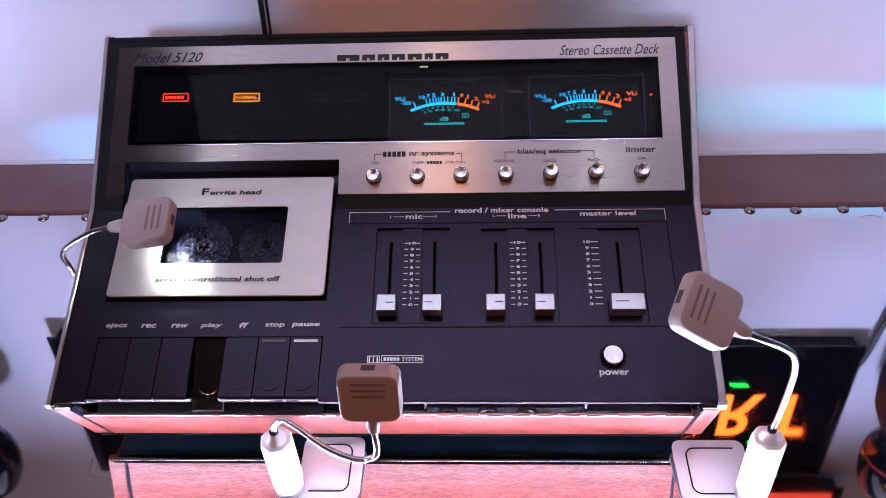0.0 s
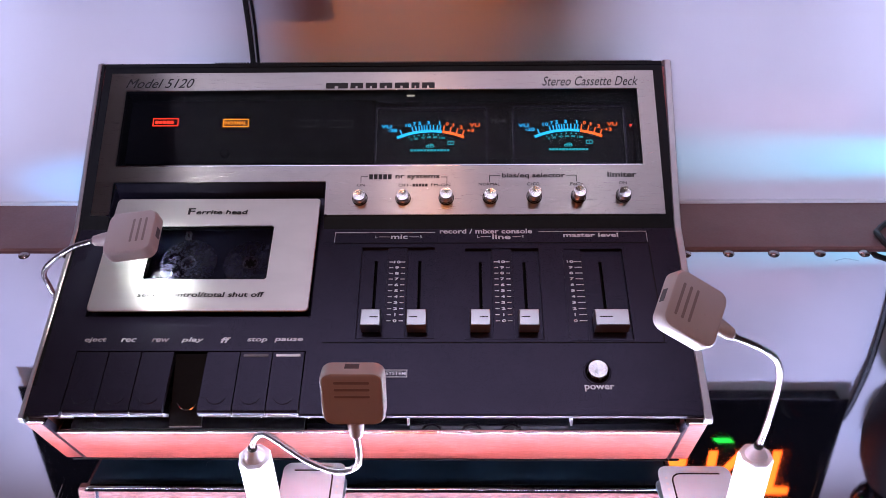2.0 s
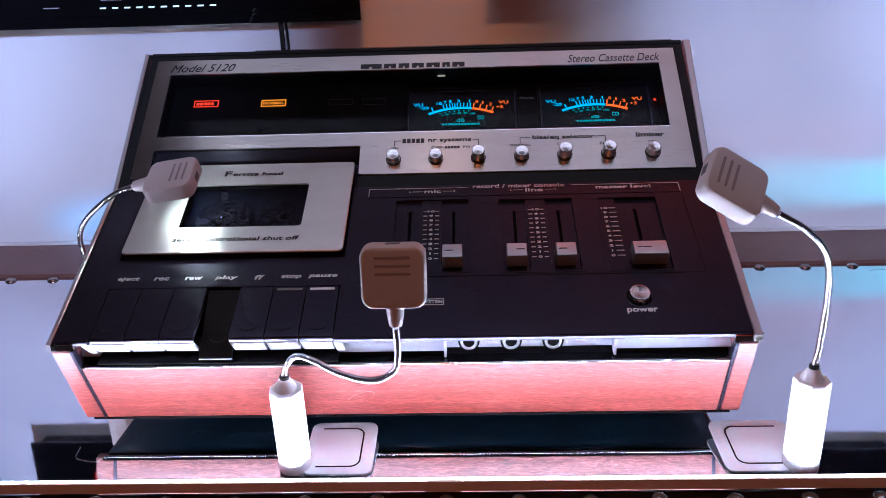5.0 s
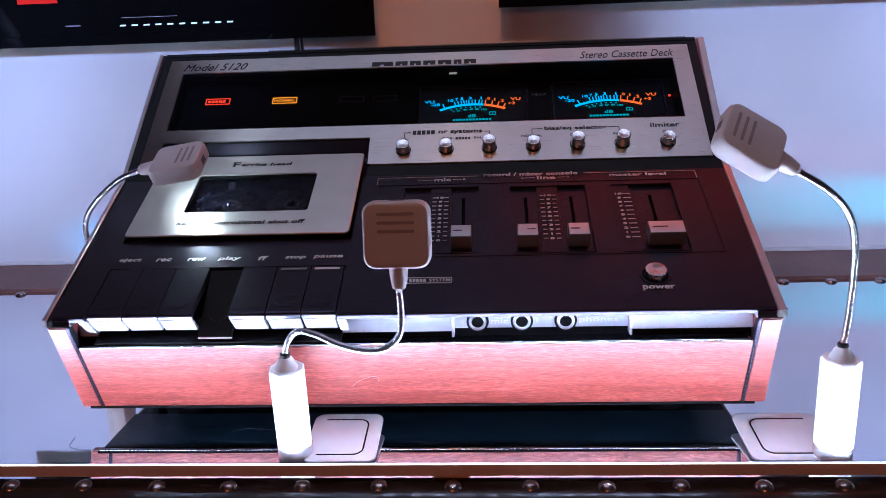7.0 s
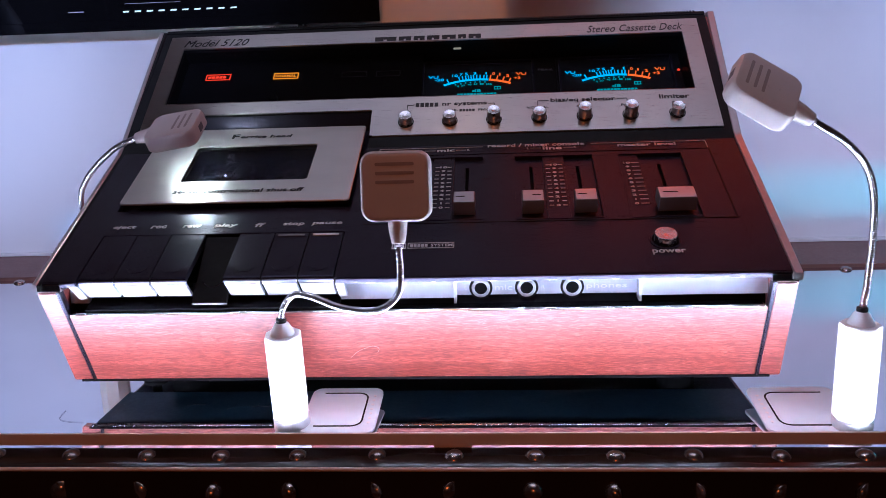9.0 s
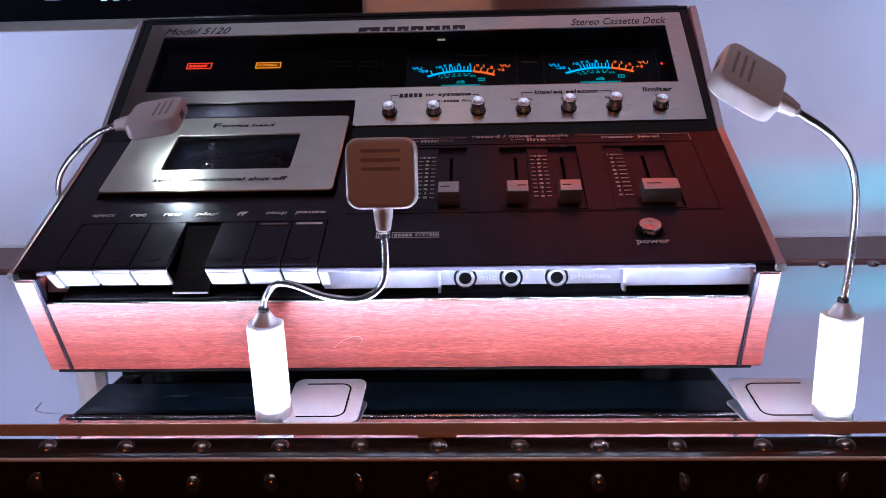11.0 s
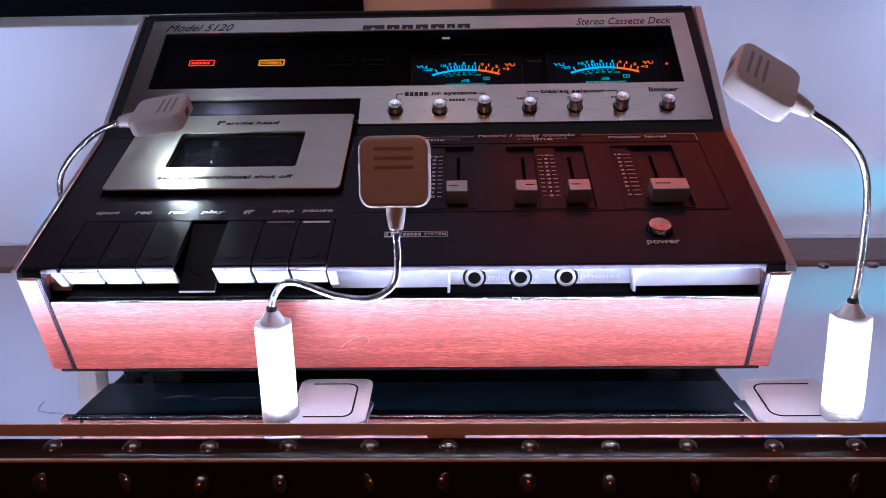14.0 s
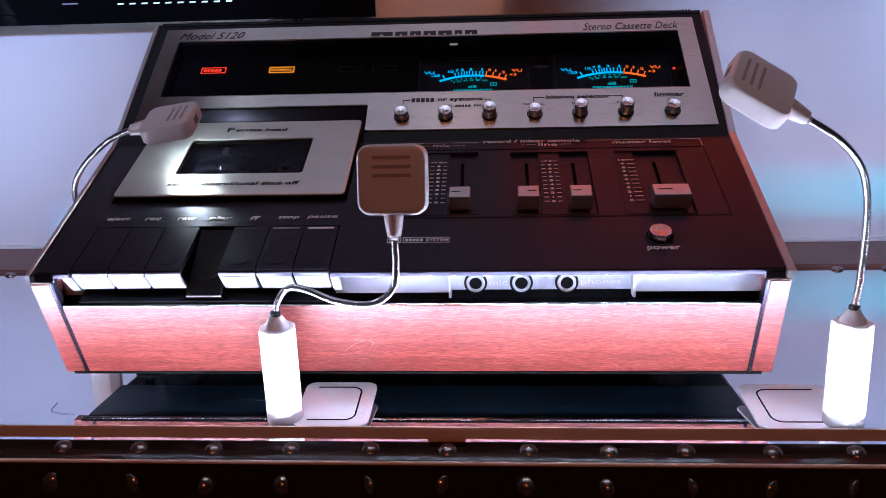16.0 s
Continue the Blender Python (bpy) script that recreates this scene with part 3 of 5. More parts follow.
def meter(dx, dv):
    face = part("level_meter", rbox(-0.006 + dx, 0.082 + dx, 0.0540 + dv, 0.1060 + dv, -0.0185, -0.0172, m=UPP), METER_FACE, deck, "dark level meter with lit cyan and orange scale")
    cx, cy, rad = 0.0378 + dx, 0.0845 + dv - 0.0615, 0.0615

    def arc(a0, a1, r0, r1, steps=14):
        bm = bmesh.new()
        inner, outer = [], []
        for i in range(steps + 1):
            a = radians(90 - (a0 + (a1 - a0) * i / steps))
            inner.append(bm.verts.new((cx + r0 * math.cos(a), cy + r0 * math.sin(a), -0.0166)))
            outer.append(bm.verts.new((cx + r1 * math.cos(a), cy + r1 * math.sin(a), -0.0166)))
        for i in range(steps):
            bm.faces.new((inner[i], inner[i + 1], outer[i + 1], outer[i]))
        bm.transform(UPP)
        return bm

    def ticks(rows, r0, r1, t):
        bm = bmesh.new()
        for a in rows:
            join(bm, rbox(-t, t, r0, r1, -0.0168, -0.0165, m=Matrix.Translation((cx, cy, 0)) @ Matrix.Rotation(radians(-a), 4, "Z")))
        bm.transform(UPP)
        return bm

    part("meter_bezel", ring(rr_loop(-0.0045 + dx, 0.0805 + dx, 0.0560 + dv, 0.1045 + dv, 0.003), rr_loop(-0.0032 + dx, 0.0792 + dx, 0.0573 + dv, 0.1032 + dv, 0.002), -0.0172, -0.0150, UPP), BLACK, face, "thin glossy black bezel")
    # rod added to give the thin reflected line above the scale
    part("scale_glint_rod", tube([UPP @ Vector((0.0180 + dx, 0.1008 + dv, -0.0160)), UPP @ Vector((0.0600 + dx, 0.1008 + dv, -0.0160))], 0.0005, 8), BLACK, face, "thin black rod added for a reflected line above the scale")
    split = 8.0
    part("scale_band", arc(-24.6, split - 0.4, rad - 0.0010, rad + 0.0012), GLOW_CYAN, face, "lit cyan scale band")
    part("overload_band", arc(split, 23.8, rad - 0.0010, rad + 0.0012), GLOW_ORANGE, face, "lit orange scale band")
    part("scale_ticks", ticks([-20.5, -12.5, -10.2, -8, -6.2, -4.5, -2.8, -0.6, 1.6, 4.2, 6.2], rad + 0.001, rad + 0.0052, 0.00042), GLOW_CYAN, face)
    part("overload_ticks", ticks([8.6, 13.2, 17.6, 22.0], rad + 0.001, rad + 0.0054, 0.00042), GLOW_ORANGE, face)
    part("percent_dots", ticks([-16.5, -12.5, -9, -5.4, -1.8, 1.8, 5.4], rad - 0.0032, rad - 0.0022, 0.0005), GLOW_TEAL, face)
    letters("scale_word", "VU", 0.0000 + dx, 0.0078 + dx, 0.0885 + dv, 0.0030, UPP, GLOW_CYAN, face, -0.0166, heavy=0.014)
    letters("scale_word", "VU", 0.0668 + dx, 0.0746 + dx, 0.0895 + dv, 0.0030, UPP, GLOW_ORANGE, face, -0.0166, heavy=0.014)
    for word, a, w, mt in (("-20", -25, 0.0070, GLOW_CYAN), ("10", -14.6, 0.0042, GLOW_CYAN), ("7", -10.6, 0.0022, GLOW_CYAN), ("5", -7.2, 0.0022, GLOW_CYAN),
                           ("3", -1.8, 0.0022, GLOW_CYAN), ("1", 5.4, 0.0010, GLOW_CYAN), ("0", 10.2, 0.0022, GLOW_ORANGE), ("1", 14.2, 0.0010, GLOW_ORANGE), ("2", 19.4, 0.0024, GLOW_ORANGE), ("+3", 25.6, 0.0052, GLOW_ORANGE)):
        r = rad + 0.0072
        x, v = cx + r * math.sin(radians(a)), cy + r * math.cos(radians(a))
        letters("scale_number", word, x - w / 2, x + w / 2, v, 0.0027, UPP, mt, face, -0.0166, heavy=0.012)
    for word, a in (("0", -15.2), ("20", -11.4), ("40", -6.2), ("60", -1.6), ("80", 3.2), ("100", 8.6)):
        r = rad - 0.0050
        x, v = cx + r * math.sin(radians(a)), cy + r * math.cos(radians(a))
        w = 0.0014 * len(word)
        letters("percent_number", word, x - w / 2, x + w / 2, v, 0.0017, UPP, GLOW_TEAL, face, -0.0166, heavy=0.012)
    letters("unit_word", "dB", 0.0338 + dx, 0.0402 + dx, 0.0724 + dv, 0.0030, UPP, GLOW_TEAL, face, -0.0166, heavy=0.012)
    bars("small_print", word_blocks(0.0224 + dx, 0.0523 + dx, 0.0678 + dv, 0.0694 + dv, 12, 0.25), UPP, GLOW_TEAL, face, -0.0166)
    bars("noise_mark", frame_bars(0.0503 + dx, 0.0552 + dx, 0.0731 + dv, 0.0763 + dv, 0.0005) + [(0.0525 + dx, 0.0530 + dx, 0.0731 + dv, 0.0763 + dv)], UPP, GLOW_TEAL, face, -0.0166)


meter(0.0, 0.0)
meter(0.1037, 0.0004)
letters("peak_word", "PEAK", 0.0835, 0.0948, 0.0925, 0.0022, UPP, PRINT_DIM, deck, -0.0160)
part("peak_lamp", lathe([(0.0010, 0), (0.0010, 0.0008), (0.0004, 0.0012)], 12, UPP @ Matrix.Translation((0.1885, 0.0892, -0.0180))), GLOW_RED, deck, "tiny dim red lamp")
# glowing bar in place of the highlight on the bezel's top edge
part("bezel_glint", rbox(0.0195, 0.0255, 0.1086, 0.1098, -0.0072, -0.0060, 0.0004, m=UPP), glow("pale_bezel_glint", (1.0, 0.9, 0.75), 0.35), deck, "small glowing bar for the glint at the display top")
pane = part("display_glass", rbox(WIN[0] - 0.001, WIN[1] + 0.001, WIN[2] - 0.001, WIN[3] + 0.001, -0.0032, -0.0024, m=UPP), SMOKED, deck, "smoked glass display window")
pane.visible_shadow = False

# print on the face plate
Z = 0.0014
letters("script_lettering", "Model 5120", -0.1913, -0.1399, 0.1163, 0.0078, UPP, PRINT_BLACK, deck, Z, shear=0.4)
letters("script_lettering", "Stereo Cassette Deck", 0.1209, 0.1920, 0.1163, 0.0078, UPP, PRINT_BLACK, deck, Z, shear=0.4)

x = -0.0405
for w in (0.0165, 0.0095, 0.0085, 0.0095, 0.0105, 0.0060, 0.0095):
    lp = [(x, 0.1112), (x + w * 0.40, 0.1112), (x + w * 0.40, 0.1132), (x + w * 0.56, 0.1132), (x + w * 0.56, 0.1112), (x + w, 0.1112), (x + w, 0.1158), (x, 0.1158)]
    part("name_mark", prism(lp, Z - 0.0002, Z + 0.0001, UPP), PRINT_BLACK, deck, "black maker's mark shown as plain blocks")
    x += w + 0.0019
bars("group_name", word_blocks(-0.0056, 0.0112, 0.0374, 0.0412, 5), UPP, PRINT_BLACK, deck, Z)
letters("group_lettering", "nr systems", 0.0132, 0.0449, 0.0390, 0.0042, UPP, PRINT_BLACK, deck, Z, heavy=0.022)
letters("group_lettering", "bias/eq selector", 0.0895, 0.1345, 0.0396, 0.0046, UPP, PRINT_BLACK, deck, Z, heavy=0.022)
letters("group_lettering", "limiter", 0.1647, 0.1854, 0.0405, 0.0042, UPP, PRINT_BLACK, deck, Z, heavy=0.022)
bars_each("bracket_line", [(-0.0117, -0.0112, 0.0348, 0.0396), (-0.0117, -0.0066, 0.0392, 0.0396), (0.0499, 0.0504, 0.0342, 0.0392), (0.0460, 0.0504, 0.0388, 0.0392),
                      (0.0803, 0.0808, 0.0350, 0.0400), (0.0803, 0.0882, 0.0396, 0.0400), (0.1422, 0.1427, 0.0352, 0.0402), (0.1355, 0.1427, 0.0398, 0.0402)], UPP, PRINT_BLACK, deck, Z)
letters("small_lettering", "ON", -0.0140, -0.0085, 0.0329, 0.0021, UPP, PRINT_BLACK, deck, Z)
letters("small_lettering", "OFF-", 0.0155, 0.0248, 0.0327, 0.0021, UPP, PRINT_BLACK, deck, Z)
bars("small_name", word_blocks(0.0256, 0.0368, 0.0317, 0.0338, 5), UPP, PRINT_BLACK, deck, Z)
letters("small_lettering", "FM-ON", 0.0388, 0.0526, 0.0328, 0.0021, UPP, PRINT_BLACK, deck, Z)
letters("small_lettering", "NORMAL", 0.0728, 0.0880, 0.0333, 0.0021, UPP, PRINT_BLACK, deck, Z)
letters("small_lettering", "CrO2", 0.1072, 0.1160, 0.0333, 0.0023, UPP, PRINT_BLACK, deck, Z)
letters("small_lettering", "FeCr", 0.1380, 0.1468, 0.0333, 0.0023, UPP, PRINT_BLACK, deck, Z)
letters("small_lettering", "ON", 0.1725, 0.1780, 0.0340, 0.0021, UPP, PRINT_BLACK, deck, Z)

for x, v, out in ((-0.0117, 0.0226, 0.0070), (0.0190, 0.0226, 0.0070), (0.0497, 0.0228, 0.0096), (0.0809, 0.0233, 0.0070), (0.1120, 0.0237, 0.0096), (0.1433, 0.0240, 0.0100), (0.1750, 0.0243, 0.0070)):
    m = UPP @ Matrix.Translation((x, v, 0.0012))
    k = part("push_button", lathe([(0.0046, -0.003), (0.0046, out - 0.0006), (0.0043, out - 0.0001), (0.0040, out), (0.0004, out - 0.0006)], 28), SPUN, deck, "turned aluminium push button")
    k.matrix_basis = m
    part("button_collar", loft([[(*p, z) for p in circle(0, 0, r, 28)] for r, z in ((0.0055, 0.0), (0.0055, 0.0005), (0.0049, 0.0005), (0.0049, -0.001))], closed=True), BLACK_MATT, k, "black collar ring")

# cassette bay and door
bay = bmesh.new()
x0, x1 = DOOR_HOLE[0], DOOR_HOLE[1]
back = [(0.0665, -0.0005), (0.0665, -0.006), (0.162, -0.006), (0.168, -0.004), (0.1715, 0.003), (0.1730, 0.0092), (0.1765, 0.0092), (0.1765, -0.010), (0.063, -0.010), (0.063, -0.0005)]
join(bay, loft([[(x, v, w) for v, w in back] for x in (x0, x1)]))
join(bay, rbox(x0 - 0.002, x0, 0.147, 0.171, -0.008, 0.004))
join(bay, rbox(x1, x1 + 0.002, 0.147, 0.171, -0.008, 0.004))
bay.transform(LOW)
part("cassette_bay", bay, BLACK, deck, "black rounded cassette bay")
door_out = rr_loop(-0.1862, -0.0400, 0.0692, 0.1615, 0.0030)
door_in = rr_loop(-0.1545, -0.0706, 0.0936, 0.1378, 0.0022)
rings = []
for lp, z, inset in ((door_out, 0.0033, 0), (door_out, 0.0040, 0), (door_out, 0.0044, 0.0004), (door_in, 0.0044, 0), (door_in, 0.0033, 0)):
    cx, cy = -0.1131, 0.11535
    rings.append([(cx + (x - cx) * (1 - inset / 0.073), cy + (y - cy) * (1 - inset / 0.046), z) for x, y in lp])
door = part("cassette_door", loft(rings, LOW, closed=True), DOOR_METAL, deck, "brushed aluminium cassette door with window")
part("door_tray", ring(rr_loop(-0.1856, -0.0406, 0.0698, 0.1609, 0.0028), rr_loop(-0.1559, -0.0692, 0.0922, 0.1392, 0.0022), 0.0008, 0.0032, LOW), BLACK_MATT, door, "black backing of the door")
letters("door_lettering", "F", -0.1335, -0.1285, 0.1500, 0.0056, LOW, PRINT_BLACK, door, 0.0047, heavy=0.02)
letters("door_lettering", "errite head", -0.1275, -0.0909, 0.1493, 0.0037, LOW, PRINT_BLACK, door, 0.0047, heavy=0.02, shear=0.1)
letters("door_lettering", "servo control/total shut off", -0.1547, -0.0702, 0.0816, 0.0038, LOW, PRINT_BLACK, door, 0.0047, heavy=0.02, shear=0.1)
glass = part("door_window", rbox(-0.1555, -0.0696, 0.0926, 0.1388, 0.0027, 0.0032, m=LOW), DOOR_GLASS, door, "clear dark window in the door")
glass.visible_shadow = False
part("window_gasket", ring(rr_loop(-0.1557, -0.0694, 0.0924, 0.1390, 0.0026), rr_loop(-0.1532, -0.0719, 0.0949, 0.1365, 0.0014), 0.0010, 0.0026, LOW), BLACK_MATT, door)
cassette = part("cassette", rbox(-0.1640, -0.0640, 0.0860, 0.1480, -0.0055, -0.0042, 0.0004, m=LOW), TAPE_CLEAR, deck, "grey translucent cassette inside the bay")
for x, r in ((-0.1282, 0.0195), (-0.0854, 0.0185)):
    m = LOW @ Matrix.Translation((x, 0.1110, -0.0042))
    reel = part("tape_reel", lathe([(r, 0.0), (r, 0.0013), (r - 0.0004, 0.0016), (0.0054, 0.0016), (0.0053, 0.0004)], 48), TAPE_REEL, cassette, "dark polished tape reel")
    reel.matrix_basis = m
    part("hub", loft([[(*p, z) for p in circle(0, 0, q, 30)] for q, z in ((0.0052, 0.0004), (0.0052, 0.0021), (0.0046, 0.0021), (0.0045, 0.0004))], m, closed=True), HUB_GREY, cassette, "grey hub ring")
    for k in range(6):
        part("hub_tooth", rbox(0.0030, 0.0046, -0.0005, 0.0005, 0.0006, 0.0017, m=m @ Matrix.Rotation(k * math.pi / 3, 4, "Z")), HUB_GREY, cassette)
    part("hub_opening", lathe([(0.0044, 0.0001), (0.0044, 0.0006), (0.0003, 0.0006)], 24, m), BLACK_DEEP, cassette)
for a, c, v, q in ((-0.1340, -0.1302, 0.1310, 0.1368),):
    part("guide_clip", ring(rr_loop(a, c, v, q, 0.0003, 3), rr_loop(a + 0.0006, c - 0.0006, v + 0.0006, q - 0.0006, 0.0001, 3), -0.0040, -0.0012, LOW), HUB_GREY, cassette, "small grey guide clip")
part("drive_spindle", lathe([(0.0030, 0.0), (0.0030, 0.0028), (0.0018, 0.0036)], 16, LOW @ Matrix.Translation((-0.1282, 0.1110, -0.0042))), CHROME, cassette)

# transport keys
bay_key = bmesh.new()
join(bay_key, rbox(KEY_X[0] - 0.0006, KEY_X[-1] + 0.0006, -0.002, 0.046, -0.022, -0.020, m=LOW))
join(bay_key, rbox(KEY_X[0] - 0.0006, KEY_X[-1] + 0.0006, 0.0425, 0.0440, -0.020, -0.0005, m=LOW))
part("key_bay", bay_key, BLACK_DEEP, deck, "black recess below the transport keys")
for i, word in enumerate(("eject", "rec", "rew", "play", "ff", "stop", "pause")):
    a, c = KEY_X[i] + 0.0004, KEY_X[i + 1] - 0.0004
    pressed = word == "play"
    drop = Matrix.Translation((0, 0, -0.001)) @ LOW @ Matrix.Translation((0, 0.0415, -0.0010)) @ Matrix.Rotation(radians(17.0), 4, "X") @ Matrix.Translation((0, -0.0415, 0)) if pressed else LOW
    lp = [(0.0418, 0.0), (0.0030, 0.0), (0.0016, -0.0006), (0.0012, -0.0020), (0.0020, -0.0030), (0.0418, -0.0050)]
    if pressed:
        lp = [(0.0418, 0.0), (-0.0020, 0.0), (-0.0034, -0.0006), (-0.0038, -0.0016), (-0.0030, -0.0024), (0.0418, -0.0050)]
    body = loft([[(x, v, w) for v, w in lp] for x in (a, c)], drop)
    key = part("key", body, BLACK if not pressed else BLACK_MATT, deck, "pressed black play key, tilted down" if pressed else "black piano key with a bright front")
    dish = []
    for q in range(13):
        t = radians(200 + 140 * q / 12)
        dish.append(drop @ Vector(((a + c) / 2 + 0.0062 * math.cos(t), 0.0125 + 0.0062 * math.sin(t), 0.0002)))
    part("finger_rim", tube(dish, 0.00025, 6), BLACK if not pressed else CHROME, key)
    if pressed:
        part("key_edge", rbox(a, c, -0.0040, -0.0034, -0.0020, -0.0010, m=drop), ALU, key, "bright key edge")
    else:
        part("key_edge", rbox(a, c, 0.0007, 0.0020, -0.0032, -0.0021, 0.0002, m=LOW), KEY_WHITE, key, "bright key edge")
        part("key_lip", rbox(a + 0.0002, c - 0.0002, 0.0004, 0.0020, -0.0046, -0.0014, 0.0003, m=LOW), KEY_LIP, key, "grey glossy lip along the key's front")
        part("key_front", loft([[(x, 0.0016, 0.0836), (x, 0.0100, 0.0748), (x, 0.0116, 0.0760), (x, 0.0036, 0.0842)] for x in (a + 0.0006, c - 0.0006)]), KEY_WHITE, key, "glossy white undercut key front")
        part("key_block", rbox(a + 0.0005, c - 0.0005, 0.0122, 0.040, 0.0735, 0.0800), BLACK_MATT, key)
    if word in ("stop", "pause"):
        bars("key_stripe", [(a + 0.0020, c - 0.0022, 0.0384, 0.0402)], LOW, PRINT_DIM if word == "stop" else PRINT_WHITE, key, 0.0004, "worn grey stripe" if word == "stop" else "white stripe")
for a, c in ((KEY_X[0] - 0.0052, KEY_X[0] - 0.0004), (KEY_X[-1] + 0.0004, KEY_X[-1] + 0.0050)):
    part("bay_end_piece", loft([[(x, 0.0006, 0.0838), (x, 0.0110, 0.0730), (x, 0.0130, 0.0740), (x, 0.0030, 0.0842)] for x in (a, c)]), KEY_WHITE, deck, "white end piece beside the keys")
LAB = [(-0.1832, -0.1690), (-0.1595, -0.1497), (-0.1395, -0.1283), (-0.1202, -0.1058), (-0.0948, -0.0886), (-0.0778, -0.0648), (-0.0602, -0.0418)]
for (a, c), word, h in zip(LAB, ("eject", "rec", "rew", "play", "ff", "stop", "pause"), (0.0040, 0.0028, 0.0028, 0.0040, 0.0040, 0.0038, 0.0033)):
    letters("key_lettering", word, a, c, 0.0500, h, LOW, PRINT_WHITE, deck, heavy=0.022, shear=0.15)

# mixer: wells, scales, sliders
for n, (a, c, v0, v1) in enumerate(WELLS):
    slots = ((a + 0.0102, v0), (c - 0.0102, v0)) if n < 2 else ((0.1548, v0),)
    well = part("slider_well", perforated(a, c, v0, v1, [(s - 0.0011, s + 0.0011, v0 + 0.012, v0 + 0.060) for s, _ in slots], -0.0034, -0.0022, LOW), BLACK, deck, "sunken black slider well")
    part("well_rim", ring(rr_loop(a - 0.0008, c + 0.0008, v0 - 0.0008, v1 + 0.0008, 0.001), rr_loop(a, c, v0, v1, 0.0006), -0.0004, 0.0004, LOW), BLACK, well)
    part("well_shadow_gap", rbox(a, c, v0, v1, -0.0062, -0.0055, m=LOW), BLACK_DEEP, well)
    mid = (a + c) / 2 - 0.0003 if n < 2 else 0.1352
    part("scale_strip", rbox(mid - 0.0068, mid + 0.0068, v0 - 0.0006, v1 + 0.0006, -0.0022, -0.0004, 0.0003, m=LOW), BLACK, well, "raised black scale strip")
    for k in range(11):
        v = 0.0642 + k * 0.00456
        word = str(k)
        w = 0.0004 if k == 1 else 0.0010 * len(word) + 0.0003
        if n < 2:
            letters("scale_number", word, mid - w, mid + w, v, 0.0021, LOW, PRINT_WHITE, well, 0.0002, heavy=0.034)
            bars("scale_dash", [(mid - 0.0054, mid - 0.0026, v - 0.0003, v + 0.0003), (mid + 0.0026, mid + 0.0054, v - 0.0003, v + 0.0003)], LOW, PRINT_WHITE, well, 0.0002)
        else:
            letters("scale_number", word, mid - 0.0010 - w, mid - 0.0010 + w, v, 0.0021, LOW, PRINT_WHITE, well, 0.0002, heavy=0.034)
            bars("scale_dash", [(mid + 0.0016, mid + 0.0066, v - 0.0003, v + 0.0003)], LOW, PRINT_WHITE, well, 0.0002)
for x, w, notch in ((0.0016, 0.0064, 1), (0.0312, 0.0064, -1), (0.0722, 0.0064, 1), (0.1034, 0.0064, -1), (0.1562, 0.0108, -1)):
    v0, v1, h = 0.0562, 0.0680, 0.0095
    cap = loft([[(x - q, va, z), (x + q, va, z), (x + q, vb, z), (x - q, vb, z)] for q, va, vb, z in
                ((w, v0 - 0.0006, v1 + 0.0006, 0.0004), (w, v0, v1, h - 0.0010), (w - 0.0004, v0 + 0.0004, v1 - 0.0004, h - 0.0002), (w - 0.0012, v0 + 0.0010, v1 - 0.0010, h))], LOW)
    s = part("slider_cap", cap, SLIDER_MAT, deck, "brushed aluminium slider cap")
    part("slider_stem", rbox(x - 0.0009, x + 0.0009, v0 + 0.003, v1 - 0.003, -0.0056, 0.0006, m=LOW), BLACK_MATT, s)
    a, c = (x - 0.0004, x + w * 0.75) if notch > 0 else (x - w * 0.75, x + 0.0004)
    bars("slider_mark", [(a, c, 0.0618, 0.0623)], LOW, PRINT_BLACK, s, h + 0.0002)
bars_each("console_bracket", [(-0.0281, -0.0277, 0.1262, 0.1344), (-0.0281, 0.0420, 0.1340, 0.1344), (0.1140, 0.1890, 0.1346, 0.1350), (0.1886, 0.1890, 0.1262, 0.1350)], LOW, PRINT_WHITE, deck)
letters("console_lettering", "record / mixer console", 0.0452, 0.1097, 0.1352, 0.0040, LOW, PRINT_WHITE, deck, heavy=0.022)
letters("console_lettering", "mic", 0.0112, 0.0230, 0.1306, 0.0036, LOW, PRINT_WHITE, deck, heavy=0.022)
letters("console_lettering", "line", 0.0818, 0.0945, 0.1304, 0.0040, LOW, PRINT_WHITE, deck, heavy=0.022)
letters("console_lettering", "master level", 0.1311, 0.1692, 0.1318, 0.0036, LOW, PRINT_WHITE, deck, heavy=0.022)
for word, x in (("L", 0.0012), ("R", 0.0322), ("L", 0.0722), ("R", 0.1032)):
    letters("channel_letter", word, x - 0.0008, x + 0.0008, 0.1306, 0.0020, LOW, PRINT_WHITE, deck)
bars_each("channel_line", [(0.0028, 0.0102, 0.1304, 0.1307), (0.0240, 0.0306, 0.1304, 0.1307), (0.0738, 0.0806, 0.1304, 0.1307), (0.0956, 0.1016, 0.1304, 0.1307)], LOW, PRINT_WHITE, deck)
part("console_groove", join(join(rbox(-0.0292, 0.1905, 0.0482, 0.0489, -0.0002, 0.0003, m=LOW), rbox(0.1890, 0.1897, 0.0489, 0.1258, -0.0002, 0.0003, m=LOW)), rbox(-0.0280, 0.1892, 0.1252, 0.1258, -0.0002, 0.0003, m=LOW)), BLACK_MATT, deck, "fine raised line round the mixer")
bars("noise_mark", frame_bars(-0.0097, -0.0016, 0.0242, 0.0291, 0.0005) + [(-0.0060, -0.0053, 0.0242, 0.0291), (-0.0086, -0.0078, 0.0250, 0.0283), (-0.0036, -0.0028, 0.0250, 0.0283)], LOW, PRINT_WHITE, deck)
